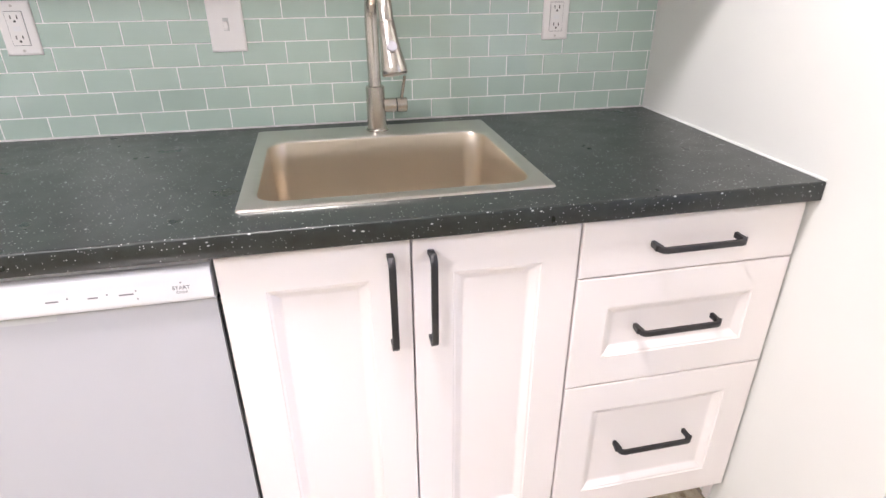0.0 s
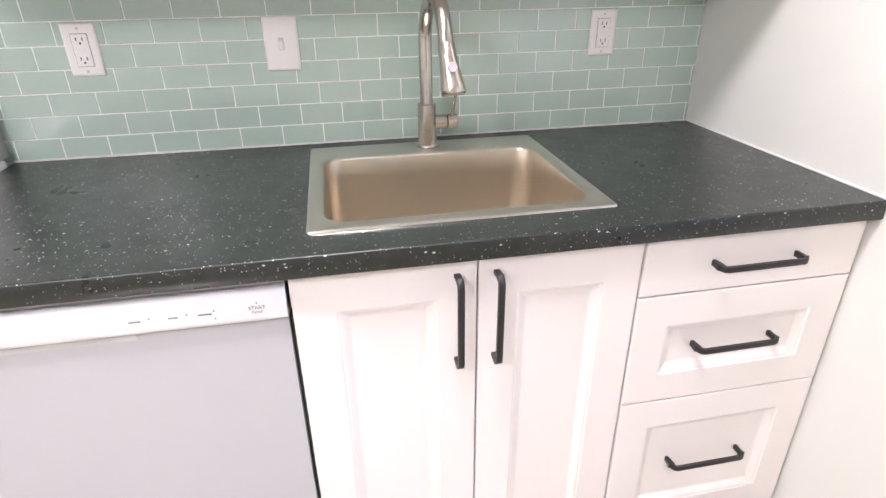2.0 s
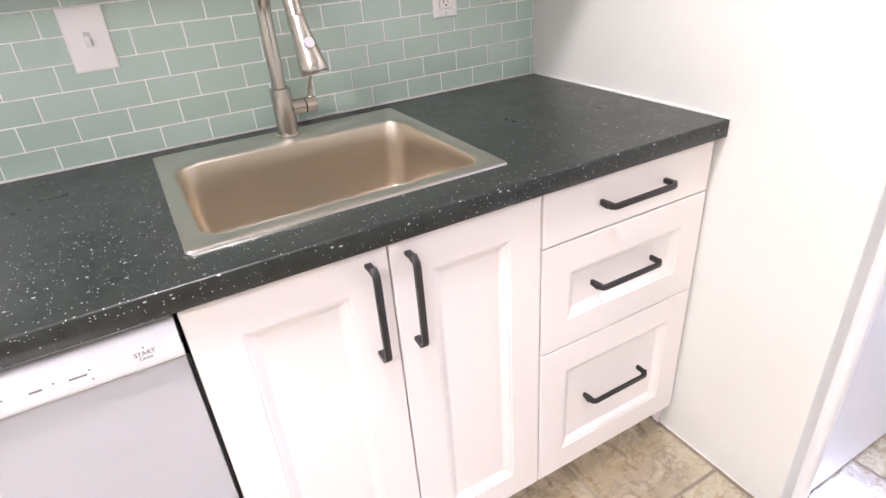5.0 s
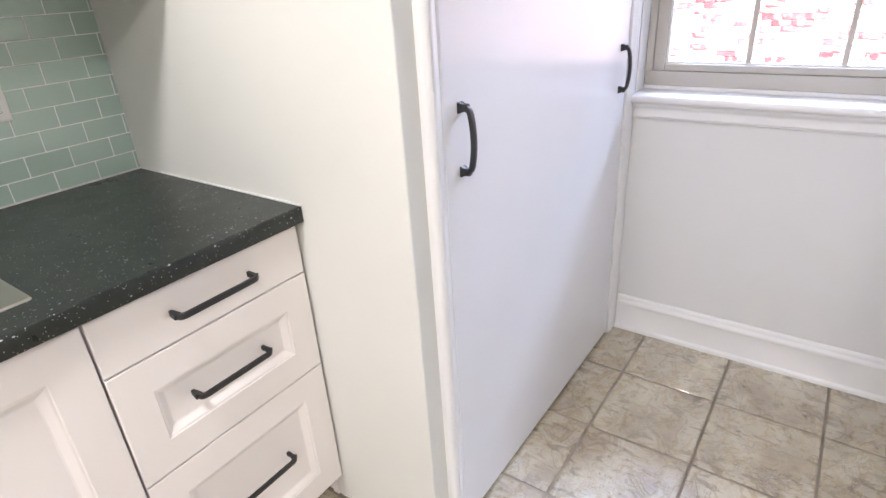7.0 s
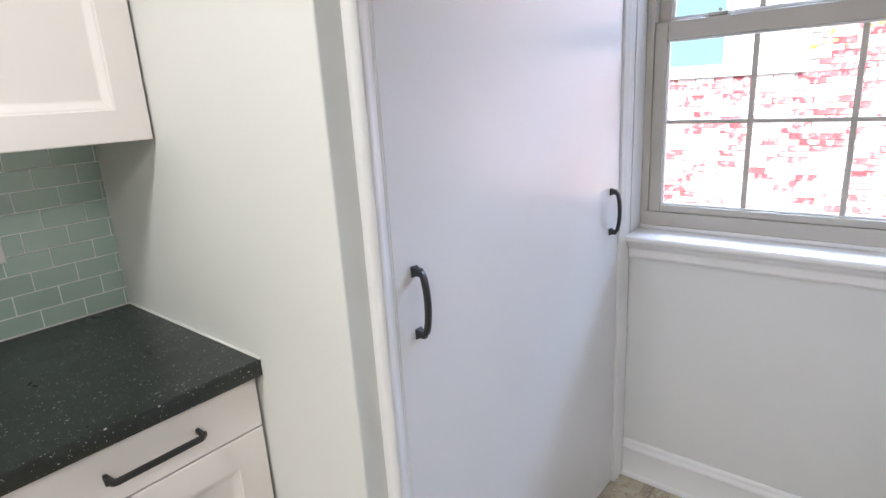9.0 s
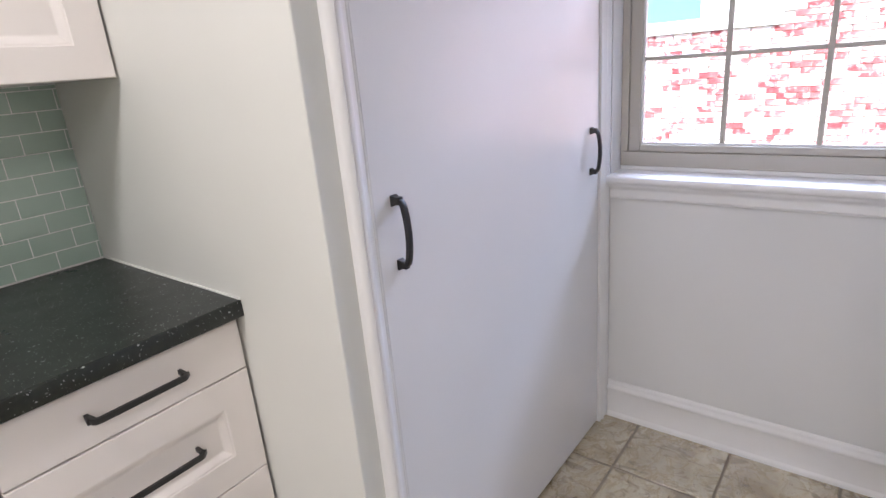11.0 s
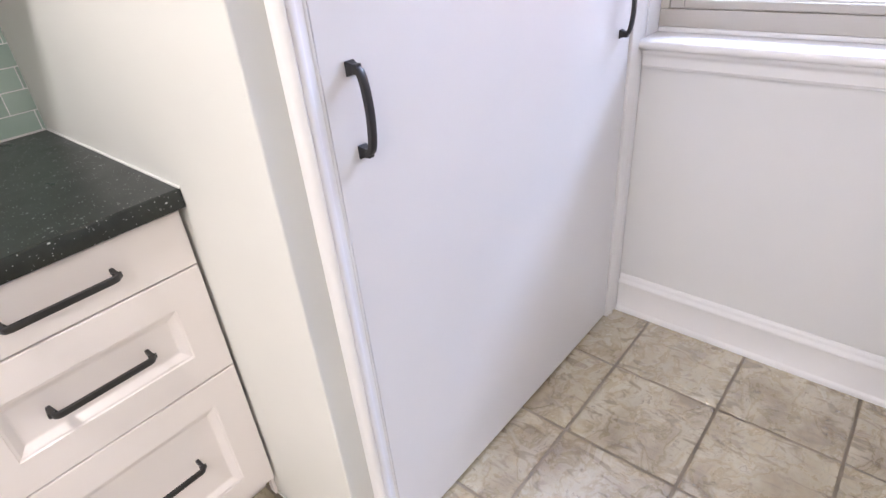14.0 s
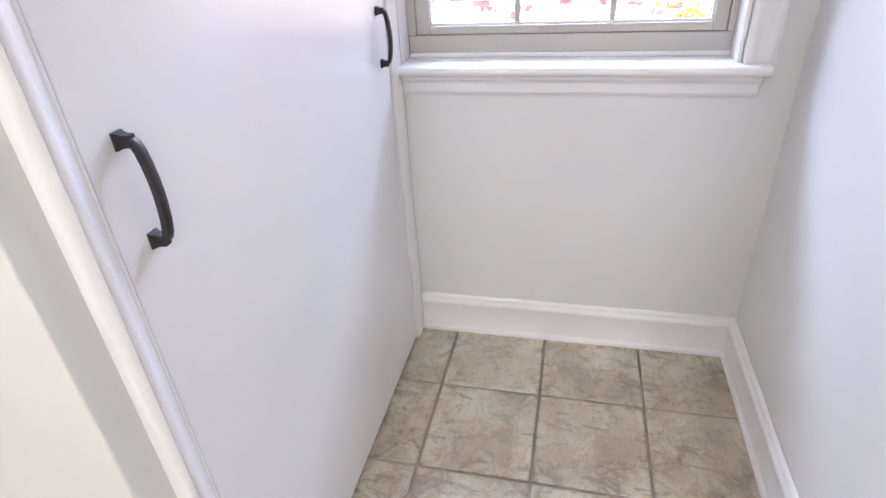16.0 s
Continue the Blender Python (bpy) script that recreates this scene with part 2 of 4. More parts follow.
def floor_tile():
    m = Nodes("mottled_stone_floor_tile", 0.3, 0.0, (0.5, 0.43, 0.33), 0.5)
    v = m.coords((1.0, 1.35, 1.0), own=True)
    cloud = m.noise(v, 4.2, 5.0, 0.60, 0.25)
    flake = m.noise(v, 9.0, 6.0, 0.62, 0.5)
    chip = m.noise(m.coords((2.3, 0.9, 1.0), own=True), 13.0, 3.0, 0.55, 0.9)
    fine = m.noise(m.coords(own=True), 55.0, 5.0, 0.65, 0.3)
    base = m.ramp(cloud, (0.36, (0.220, 0.158, 0.078)), (0.46, (0.342, 0.272, 0.152)), (0.55, (0.420, 0.352, 0.217)), (0.68, (0.500, 0.434, 0.294)))
    # pale worn patches, elongated brown bruises, and thin dark nicks along parts of the ridges
    base = m.mix(m.ramp(flake, (0.51, 0.0), (0.57, 0.50)), base, (0.58, 0.52, 0.39))
    base = m.mix(m.ramp(chip, (0.37, 0.70), (0.45, 0.0)), base, (0.190, 0.136, 0.070))
    base = m.mix(m.ramp(fine, (0.54, 0.0), (0.74, 0.22)), base, (0.25, 0.195, 0.125))
    line = m.ramp(flake, (0.584, 0.0), (0.595, 1.0), (0.605, 1.0), (0.616, 0.0))
    where = m.ramp(chip, (0.56, 0.0), (0.62, 0.6))
    crack = m.mix(1.0, line, where, "MULTIPLY")
    m.color(m.mix(crack, base, (0.12, 0.09, 0.06)))
    m.roughness(m.ramp(flake, (0.42, 0.32), (0.60, 0.18)))
    m.set("Specular IOR Level", 1.0)
    m.set("Coat Weight", 1.0)
    m.set("Coat Roughness", 0.19)
    m.set("Coat IOR", 2.5)
    # split-slate relief: terraces with crisp edges over long shallow dents
    terrace = m.ramp(flake, (0.40, 0.0), (0.425, 0.35), (0.50, 0.40), (0.515, 0.70), (0.595, 0.74), (0.61, 1.0))
    dent = m.noise(m.coords((1.7, 1.0, 1.0), own=True), 21.0, 2.0, 0.5, 0.7)
    m.bump(m.mix(0.55, terrace, dent), 1.0, 0.0085)
    return m.mat


def grout_floor():
    m = Nodes("brown_grey_grout", 0.85, 0.0, (0.22, 0.18, 0.14))
    v = m.coords()
    m.color(m.ramp(m.noise(v, 12.0, 5.0), (0.3, (0.18, 0.148, 0.108)), (0.7, (0.27, 0.225, 0.17))))
    m.bump(m.noise(v, 300.0, 3.0), 0.5, 0.001)
    return m.mat


def brick_mat(name="red_brick_pale_glare"):
    m = Nodes(name, 0.85, 0.0, (0.38, 0.11, 0.08), 0.3)
    v = m.coords(own=True)
    info = m.node("ShaderNodeObjectInfo")
    geo = m.node("ShaderNodeNewGeometry")
    both = m.node("ShaderNodeMath")
    both.operation = "ADD"
    m.link(info.outputs["Random"], both.inputs[0])
    m.link(geo.outputs["Random Per Island"], both.inputs[1])
    fr = m.node("ShaderNodeMath")
    fr.operation = "FRACT"
    m.link(both.outputs[0], fr.inputs[0])
    patch = m.node("ShaderNodeMath")
    patch.operation = "MULTIPLY_ADD"
    patch.inputs[1].default_value, patch.inputs[2].default_value = 1.5, -0.70
    m.link(m.noise(m.coords(), 1.3, 3.0, 0.6), patch.inputs[0])
    pick = m.node("ShaderNodeMath")
    pick.operation = "ADD"
    m.link(fr.outputs[0], pick.inputs[0])
    m.link(patch.outputs[0], pick.inputs[1])
    # pale tones and mottling put the blown-out sunlight into the red brick colour
    base = m.ramp(pick.outputs[0], (0.0, (0.27, 0.045, 0.05)), (0.34, (0.38, 0.10, 0.10)), (0.50, (0.52, 0.30, 0.28)), (0.70, (0.64, 0.54, 0.51)))
    m.color(m.mix(m.ramp(m.noise(v, 13.0, 4.0, 0.6), (0.50, 0.0), (0.62, 0.8)), base, (0.64, 0.56, 0.53)))
    m.bump(m.noise(v, 60.0, 4.0), 0.5, 0.003)
    return m.mat


def mortar():
    m = Nodes("pale_mortar", 0.9, 0.0, (0.55, 0.50, 0.46))
    v = m.coords()
    m.color(m.ramp(m.noise(v, 6.0, 5.0), (0.3, (0.46, 0.41, 0.37)), (0.7, (0.60, 0.56, 0.52))))
    m.bump(m.noise(v, 200.0, 3.0), 0.5, 0.002)
    return m.mat


def thin_glass():
    m = bpy.data.materials.new("clear_pane")
    m.use_nodes = True
    t = m.node_tree
    t.nodes.remove(t.nodes["Principled BSDF"])
    tr, gl, mx, lw = (t.nodes.new(k) for k in ("ShaderNodeBsdfTransparent", "ShaderNodeBsdfGlossy", "ShaderNodeMixShader", "ShaderNodeFresnel"))
    gl.inputs["Roughness"].default_value = 0.02
    lw.inputs["IOR"].default_value = 1.3
    t.links.new(lw.outputs[0], mx.inputs[0])
    t.links.new(tr.outputs[0], mx.inputs[1])
    t.links.new(gl.outputs[0], mx.inputs[2])
    t.links.new(mx.outputs[0], t.nodes["Material Output"].inputs[0])
    return m


def ground_mat():
    m = Nodes("grass_and_soil", 0.95, 0.0, (0.12, 0.12, 0.06))
    v = m.coords()
    m.color(m.ramp(m.noise(v, 3.0, 8.0, 0.7), (0.35, (0.07, 0.085, 0.035)), (0.65, (0.17, 0.15, 0.09))))
    m.bump(m.noise(v, 40.0, 5.0), 0.8, 0.02)
    return m.mat


def leaf_mat():
    m = Nodes("yellow_autumn_leaf", 0.55, 0.0, (0.6, 0.4, 0.05))
    geo = m.node("ShaderNodeNewGeometry")
    m.color(m.ramp(geo.outputs["Random Per Island"], (0.0, (0.42, 0.22, 0.02)), (0.5, (0.62, 0.42, 0.03)), (1.0, (0.52, 0.46, 0.06))))
    return m.mat


BLACK = black_metal()
# bowl: rim's steel with the room's warm brown reflection put into its colour
STEEL_BOWL_WARM = brushed("brushed_steel_warm_bowl", (0.635, 0.57, 0.475), 0.29, (1.0, 2.0, 2.0))
STEEL_RIM = brushed("brushed_steel_rim", (0.62, 0.60, 0.55), 0.33, (1.0, 3.0, 3.0))
NICKEL = brushed("brushed_nickel", (0.58, 0.545, 0.49), 0.25, (4.0, 4.0, 1.0))
COUNTER = countertop_laminate()
TILE_GLASS = glass_tile()
TILE_FLOOR = floor_tile()
GROUT_FLOOR = grout_floor()
BRICK = brick_mat()
MORTAR = mortar()
PANE = thin_glass()
GROUND = ground_mat()
LEAF = leaf_mat()
BARK = paint("bark", (0.10, 0.075, 0.05), 0.9, 60.0, 0.8, 0.2)
# opaque panes; the reflected sky's blue is put into their base colour
SKYGLASS = Nodes("neighbour_glass_sky_blue", 0.3, 0.0, (0.10, 0.178, 0.212), 0.4).mat
BLIND = paint("pale_blind", (0.62, 0.66, 0.66), 0.7)
WHITE_OUT = paint("exterior_white_paint", (0.78, 0.78, 0.77), 0.6)
DIFFUSER = bpy.data.materials.new("lamp_diffuser")
DIFFUSER.use_nodes = True
DIFFUSER.node_tree.nodes["Principled BSDF"].inputs["Emission Color"].default_value = (1.0, 0.92, 0.8, 1)
DIFFUSER.node_tree.nodes["Principled BSDF"].inputs["Emission Strength"].default_value = 1.0

# ---------------------------------------------------------------- plan
TOP = 0.88            # worktop
BACK = 1.432          # face of the wall tiles
SIDE = 0.90           # wall beside the worktop
CORNER = 0.505        # where that wall ends
CLOSET = 0.487        # face of the closet door
EAST = 2.10           # wall under the window
SOUTH = -0.53         # wall across from the closet door
CEIL = 2.42
WEST, REAR = -2.5, -2.7

# ---------------------------------------------------------------- large structure
solid("wall_north", block(WEST, EAST, 1.44, 1.56, 0, CEIL), WALL, "white painted wall behind the worktop", "wall", "structure")
solid("wall_side", block(SIDE, 1.0, 0.4985, 1.44, 0, CEIL, 0.0035, 3), WALL, "cream white painted wall beside the worktop", "wall", "structure")
bm = bmesh.new()
W0, W1, WZ0, WZ1 = -0.392, 0.487, 0.888, 2.16
box(bm, EAST, 2.30, -0.63, 1.56, -0.02, WZ0)
box(bm, EAST, 2.30, -0.63, 1.56, WZ1, CEIL)
box(bm, EAST, 2.30, -0.63, W0, WZ0, WZ1)
box(bm, EAST, 2.30, W1, 1.56, WZ0, WZ1)
solid("wall_east", bm, WALL_ALCOVE, "white painted wall under the window", "wall", "structure")
solid("wall_south_alcove", block(1.02, EAST, SOUTH - 0.1, SOUTH, 0, CEIL, 0.002), WALL_ALCOVE, "white painted wall across from the closet", "wall", "structure")
solid("wall_return", block(0.92, 1.02, REAR, SOUTH, 0, CEIL), WALL, "white painted return wall of the kitchen", "wall", "structure")
solid("wall_south", block(WEST, 0.92, REAR - 0.1, REAR, 0, CEIL), WALL, "white painted wall opposite the worktop", "wall", "structure")
solid("wall_west", block(WEST - 0.1, WEST, REAR - 0.1, 1.56, 0, CEIL), WALL, "white painted end wall of the kitchen", "wall", "structure")
solid("ceiling", box(block(WEST - 0.1, 1.02, REAR - 0.1, 1.56, CEIL, CEIL + 0.2), 1.02, 2.30, -0.63, 1.56, CEIL, CEIL + 0.2), CEILING, "white flat ceiling", "ceiling", "structure")
solid("wall_closet_head", block(1.0, EAST, CLOSET + 0.02, CLOSET + 0.10, 2.05, CEIL), WALL_ALCOVE, "white painted wall above the closet door", "wall", "structure")

# ---------------------------------------------------------------- closet front
closet = thing("closet_door", "white gloss-painted flat closet door with two black pulls, shut", "closet door", (1.51, CLOSET, 0.0))
slab = part("door_slab", block(1.0075, 2.022, CLOSET, CLOSET + 0.035, 0.008, 2.045, 0.002), DOOR_PAINT, closet)


def door_pull(x):
    bow = [(0.0, 0.016), (0.004, 0.0215), (0.012, 0.0248), (0.028, 0.0278), (0.046, 0.0296), (0.0625, 0.0302)]
    bow += [(0.125 - a, d) for a, d in bow[-2::-1]]
    pull = part("door_pull", strip(bmesh.new(), [(x, CLOSET - d, 0.951 + a) for a, d in bow], (1, 0, 0), 0.0125, 0.0095), BLACK, closet, "matt black bowed pull", 40)
    for z in (0.951, 1.076):
        m = bmesh.new()
        loops = []
        for d, h in ((0.0, 0.0080), (0.0035, 0.0080), (0.0055, 0.0070), (0.0105, 0.0056), (0.020, 0.0054)):
            loops.append([(x + sx * h, CLOSET - d, z + sz * h * 1.3) for sx, sz in ((-1, -1), (1, -1), (1, 1), (-1, 1))])
        loops_mesh(m, loops, True, True)
        part("pull_mount", m, BLACK, pull)


door_pull(1.060)
door_pull(1.960)

# casing with a rounded bead, a sloping band and a fine inner fillet
left_casing = [(0.9530, 0.5020), (0.9530, 0.4880), (0.9545, 0.4840), (0.9575, 0.4800), (0.9612, 0.4770), (0.9650, 0.4755), (0.9672, 0.4770), (0.9690, 0.4800), (0.9710, 0.4770),
               (0.9740, 0.4760), (0.9800, 0.4775), (0.9868, 0.4826), (0.9885, 0.4848), (0.9960, 0.4853), (1.0000, 0.4866), (1.0020, 0.4846), (1.0045, 0.4846), (1.0055, 0.4870), (1.0055, 0.5020)]
casing = thing("trim_closet", "white painted moulded casing round the closet door", "door casing", (0.95, CLOSET, 0), kind="structure")
part("jamb_casing", upright_profile(bmesh.new(), left_casing, 0.0, 2.10), TRIM, casing, smooth=50)
part("jamb_casing", upright_profile(bmesh.new(), [(2.025, 0.520), (2.025, 0.4805), (2.030, 0.478), (2.044, 0.478), (2.049, 0.4735), (2.054, 0.4735), (2.058, 0.478), (2.072, 0.4785), (2.077, 0.475), (2.083, 0.475), (2.098, 0.4785), (2.098, 0.520)], 0.0, 2.10), TRIM, casing, smooth=50)
part("head_casing", block(1.0065, 2.024, 0.476, CLOSET + 0.018, 2.048, 2.10, 0.003), TRIM, casing)

# ---------------------------------------------------------------- baseboards
BASE = [(0, 0), (0.020, 0), (0.0195, 0.008), (0.017, 0.014), (0.0135, 0.018), (0.0120, 0.021), (0.0120, 0.107), (0.0130, 0.110), (0.0165, 0.113), (0.0175, 0.118), (0.0160, 0.124), (0.0115, 0.129),
        (0.0100, 0.134), (0.0098, 0.139), (0.0070, 0.144), (0.0030, 0.147), (0, 0.147)]
base = thing("baseboard", "white gloss-painted moulded baseboard with quarter-round shoe", "baseboard", (EAST, 0, 0), kind="structure")
part("board", run_profile(bmesh.new(), BASE, (EAST - 0.001, 0.474, 0.0), (EAST - 0.001, SOUTH, 0.0), (-1, 0, 0)), TRIM, base, smooth=35)
part("board", run_profile(bmesh.new(), BASE, (EAST - 0.014, SOUTH + 0.001, 0.0), (1.02, SOUTH + 0.001, 0.0), (0, 1, 0)), TRIM, base, smooth=35)

# ---------------------------------------------------------------- window
window = thing("window_1", "taupe double-hung window with white grilles, stool and apron", "window", (2.18, 0.05, 0.90), kind="structure")
FX = 2.178            # inner face of the taupe frame
part("jamb_lining", block(2.101, FX + 0.06, W1 - 0.012, W1 - 0.002, 0.918, WZ1 - 0.002, 0.001), TRIM, window, "white painted jamb")
part("jamb_lining", block(2.101, FX + 0.06, W0 + 0.002, W0 + 0.012, 0.918, WZ1 - 0.002, 0.001), TRIM, window, "white painted jamb")
part("head_lining", block(2.101, FX + 0.06, W0 + 0.0125, W1 - 0.0125, WZ1 - 0.012, WZ1 - 0.002), TRIM, window, "white painted jamb")
# stool with a rounded nose
nose = [(2.085, 0.892), (2.064, 0.892), (2.056, 0.896), (2.053, 0.9045), (2.056, 0.913), (2.064, 0.917), (2.20, 0.917), (2.20, 0.892)]
part("window_sill", loops_mesh(bmesh.new(), [[(x, y, z) for x, z in nose] for y in (-0.454, 0.476)], True, True), TRIM, window, "white gloss-painted stool", 50)
apron = [(2.0995, 0.838), (2.0995, 0.8915), (2.070, 0.8915), (2.071, 0.884), (2.078, 0.876), (2.083, 0.872), (2.085, 0.866), (2.085, 0.846), (2.089, 0.842), (2.090, 0.838)]
part("apron", loops_mesh(bmesh.new(), [[(x, y, z) for x, z in apron] for y in (-0.440, 0.4735)], True, True), TRIM, window, "white painted apron", 40)
# casing on the wall beside the window
wc = [(2.0995, -0.456), (2.084, -0.456), (2.082, -0.462), (2.082, -0.452), (2.086, -0.448), (2.088, -0.420), (2.086, -0.414), (2.081, -0.408), (2.081, -0.400), (2.086, -0.3935), (2.0995, -0.3935)]
part("casing", upright_profile(bmesh.new(), wc, 0.9175, 2.24), TRIM, window, "white painted casing", 40)
part("casing", block(2.082, 2.0995, -0.393, 0.47, WZ1, 2.24, 0.003), TRIM, window, "white painted casing")
# taupe frame
G0, G1 = -0.329, 0.413       # glass
part("window_frame", block(FX, FX + 0.075, W0 + 0.013, W1 - 0.013, 0.9175, 0.930, 0.002), TRIM, window)
part("window_frame", block(FX + 0.001, FX + 0.075, W0 + 0.0125, W1 - 0.0125, 0.9305, 0.9765, 0.002), TAUPE, window)
for y0, y1 in ((W0 + 0.0125, G0 - 0.034), (G1 + 0.038, W1 - 0.0125)):
    part("window_frame", block(FX + 0.001, FX + 0.075, y0, y1, 0.977, 2.14, 0.002), TAUPE, window)


def sash(x, z0, z1, g0z, g1z, mid):
    s = part("sash", block(x, x + 0.032, G0 - 0.033, G0, z0, z1, 0.003), TAUPE, window)
    part("stile", block(x, x + 0.032, G1, G1 + 0.037, z0, z1, 0.003), TAUPE, s)
    part("rail", block(x + 0.0005, x + 0.0315, G0, G1, z0, g0z, 0.003), TAUPE, s)
    part("rail", block(x + 0.0005, x + 0.0315, G0, G1, g1z, z1, 0.003), TAUPE, s)
    # light bead round the glass
    for a in ((G0, G1, g0z, g0z + 0.006), (G0, G1, g1z - 0.006, g1z), (G0, G0 + 0.006, g0z + 0.006, g1z - 0.006), (G1 - 0.006, G1, g0z + 0.006, g1z - 0.006)):
        part("glazing_bead", block(x + 0.010, x + 0.022, a[0], a[1], a[2], a[3]), TRIM, s)
    for y in (0.168, -0.081):
        part("muntin", block(x + 0.011, x + 0.021, y - 0.0075, y + 0.0075, g0z + 0.006, g1z - 0.006, 0.002), TAUPE, s)
    for a, b in ((G0 + 0.006, -0.0885), (-0.0735, 0.1605), (0.1755, G1 - 0.006)):
        part("muntin", block(x + 0.011, x + 0.021, a, b, mid - 0.0065, mid + 0.0065, 0.002), TAUPE, s)
    pane = part("pane", block(x + 0.0225, x + 0.0255, G0 + 0.001, G1 - 0.001, g0z + 0.001, g1z - 0.001), PANE, s)
    pane.visible_shadow = False
    return s


low = sash(FX + 0.006, 0.9775, 1.566, 1.000, 1.512, 1.266)
sash(FX + 0.042, 1.530, 2.13, 1.575, 2.09, 1.83)
lock = part("sash_lock", block(FX + 0.008, FX + 0.034, 0.245, 0.300, 1.5665, 1.578, 0.003), TAUPE, window, "taupe sash lock")
part("lock_lever", block(FX + 0.002, FX + 0.012, 0.262, 0.272, 1.5785, 1.586, 0.002), TAUPE, lock)

# ---------------------------------------------------------------- kitchen units
def recessed_front(x0, x1, z0, z1, yf, margin=None, thick=0.020):
    """A cabinet front facing -y, with a bevelled recessed panel where a margin is given."""
    bm = bmesh.new()

    def rect(a, y):
        return [(x0 + a, y, z0 + a), (x1 - a, y, z0 + a), (x1 - a, y, z1 - a), (x0 + a, y, z1 - a)]

    lps = [rect(0.0, yf + thick), rect(0.0, yf + 0.0025), rect(0.0008, yf + 0.0008), rect(0.0025, yf)]
    if margin:
        lps += [rect(margin - 0.003, yf), rect(margin - 0.001, yf + 0.0022), rect(margin + 0.003, yf + 0.003), rect(margin + 0.015, yf + 0.0105), rect(margin + 0.0185, yf + 0.0115), rect(margin + 0.020, yf + 0.0115)]
    return loops_mesh(bm, lps, True, True)


def bar_pull(parent, p, q, out=(0, -1, 0)):
    """A flat black bar pull from foot p to foot q, standing off along out."""
    p, q, o = Vector(p), Vector(q), Vector(out)
    d = (q - p).normalized()
    path = [p, p + o * 0.022]
    for k in (0.0, 0.3, 0.6, 1.0):
        a = k * math.pi / 2
        path.append(p + o * (0.022 + 0.010 * math.sin(a)) + d * (0.010 * (1 - math.cos(a))))
    back = [q - (v - p).dot(d) * d + (v - p).dot(o) * o for v in path]
    return part("handle", strip(bmesh.new(), path + back[::-1], d.cross(o), 0.0115, 0.0075), BLACK, parent, "matt black bar pull", 40)


FY = 0.813
BASE_Z0, BASE_Z1 = 0.092, 0.835
sinkcab = thing("sink_cabinet", "white base cabinet with two recessed-panel doors under the sink", "base cabinet", (0.14, 1.1, 0))
bm = bmesh.new()
for a in ((-0.163, -0.145, FY + 0.022, 1.43, 0.092, 0.8435), (0.423, 0.441, FY + 0.022, 1.43, 0.092, 0.8435), (-0.1445, 0.4225, FY + 0.022, 1.43, 0.092, 0.11), (-0.1445, 0.4225, 1.41, 1.43, 0.1105, 0.8435), (-0.1445, 0.4225, FY + 0.022, FY + 0.05, 0.80, 0.8435)):
    box(bm, *a)
part("body", bm, CABINET, sinkcab)
part("toe_kick", block(-0.163, 0.441, 0.885, 0.90, 0.0, 0.0915), CABINET, sinkcab)
for x0, x1, hx in ((-0.1635, 0.1405, 0.106), (0.1435, 0.4405, 0.174)):
    door = part("door", recessed_front(x0, x1, BASE_Z0, BASE_Z1, FY, 0.072), CABINET, sinkcab)
    bar_pull(door, (hx, FY, 0.642), (hx, FY, 0.810))

drawers = thing("drawer_cabinet", "white base cabinet with one flat and two recessed-panel drawers", "base cabinet", (0.67, 1.1, 0))
bm = bmesh.new()
for a in ((0.4435, 0.462, FY + 0.022, 1.43, 0.092, 0.8435), (0.872, 0.890, FY + 0.022, 1.43, 0.092, 0.8435), (0.4625, 0.8715, FY + 0.022, 1.43, 0.092, 0.11), (0.4625, 0.8715, 1.41, 1.43, 0.1105, 0.8435), (0.4625, 0.8715, FY + 0.022, FY + 0.05, 0.80, 0.8435)):
    box(bm, *a)
part("body", bm, CABINET, drawers)
part("toe_kick", block(0.4435, 0.890, 0.885, 0.90, 0.0, 0.0915), CABINET, drawers)
part("filler", block(0.8915, 0.8985, FY + 0.03, FY + 0.05, 0.0, 0.8435), CABINET, drawers)
for z0, z1, mg, hz in ((0.7225, BASE_Z1, None, 0.781), (0.4695, 0.7195, 0.070, 0.596), (BASE_Z0, 0.4665, 0.070, 0.285)):
    dr = part("drawer", recessed_front(0.4450, 0.8915, z0, z1, FY, mg), CABINET, drawers)
    yy = FY if mg is None else FY + 0.0113
    bar_pull(dr, (0.583, yy, hz), (0.753, yy, hz))

# worktop with a cut-out for the sink
S = (-0.131, 0.415, 0.874, 1.373)      # sink rim
bm = bmesh.new()
cx0, cx1, cy0, cy1 = S[0] + 0.02, S[1] - 0.02, S[2] + 0.02, S[3] - 0.02
out_ = [(-0.797, 0.7965), (0.8985, 0.7965), (0.8985, 1.4305), (-0.797, 1.4305)]
inn_ = [(cx0, cy0), (cx1, cy0), (cx1, cy1), (cx0, cy1)]


def ring(pts, z):
    return [(x, y, z) for x, y in pts]


loops_mesh(bm, [ring(inn_, 0.844), ring(out_, 0.844), ring(out_, TOP), ring(inn_, TOP), ring(inn_, 0.844)])
bmesh.ops.remove_doubles(bm, verts=bm.verts, dist=0.0001)
worktop = thing("worktop", "black laminate worktop with white flecks over the base cabinets", "worktop", (0.05, 1.1, 0.84))
part("slab", bm, COUNTER, worktop)
lip = [(0.7963, 0.844), (0.7938, 0.844), (0.793, 0.8448), (0.793, 0.8768), (0.7936, 0.8786), (0.7948, 0.8797), (0.7963, TOP)]
part("front_edge", loops_mesh(bmesh.new(), [[(x, y, z) for y, z in lip] for x in (-0.797, 0.8985)], True, True), COUNTER, worktop, smooth=50)

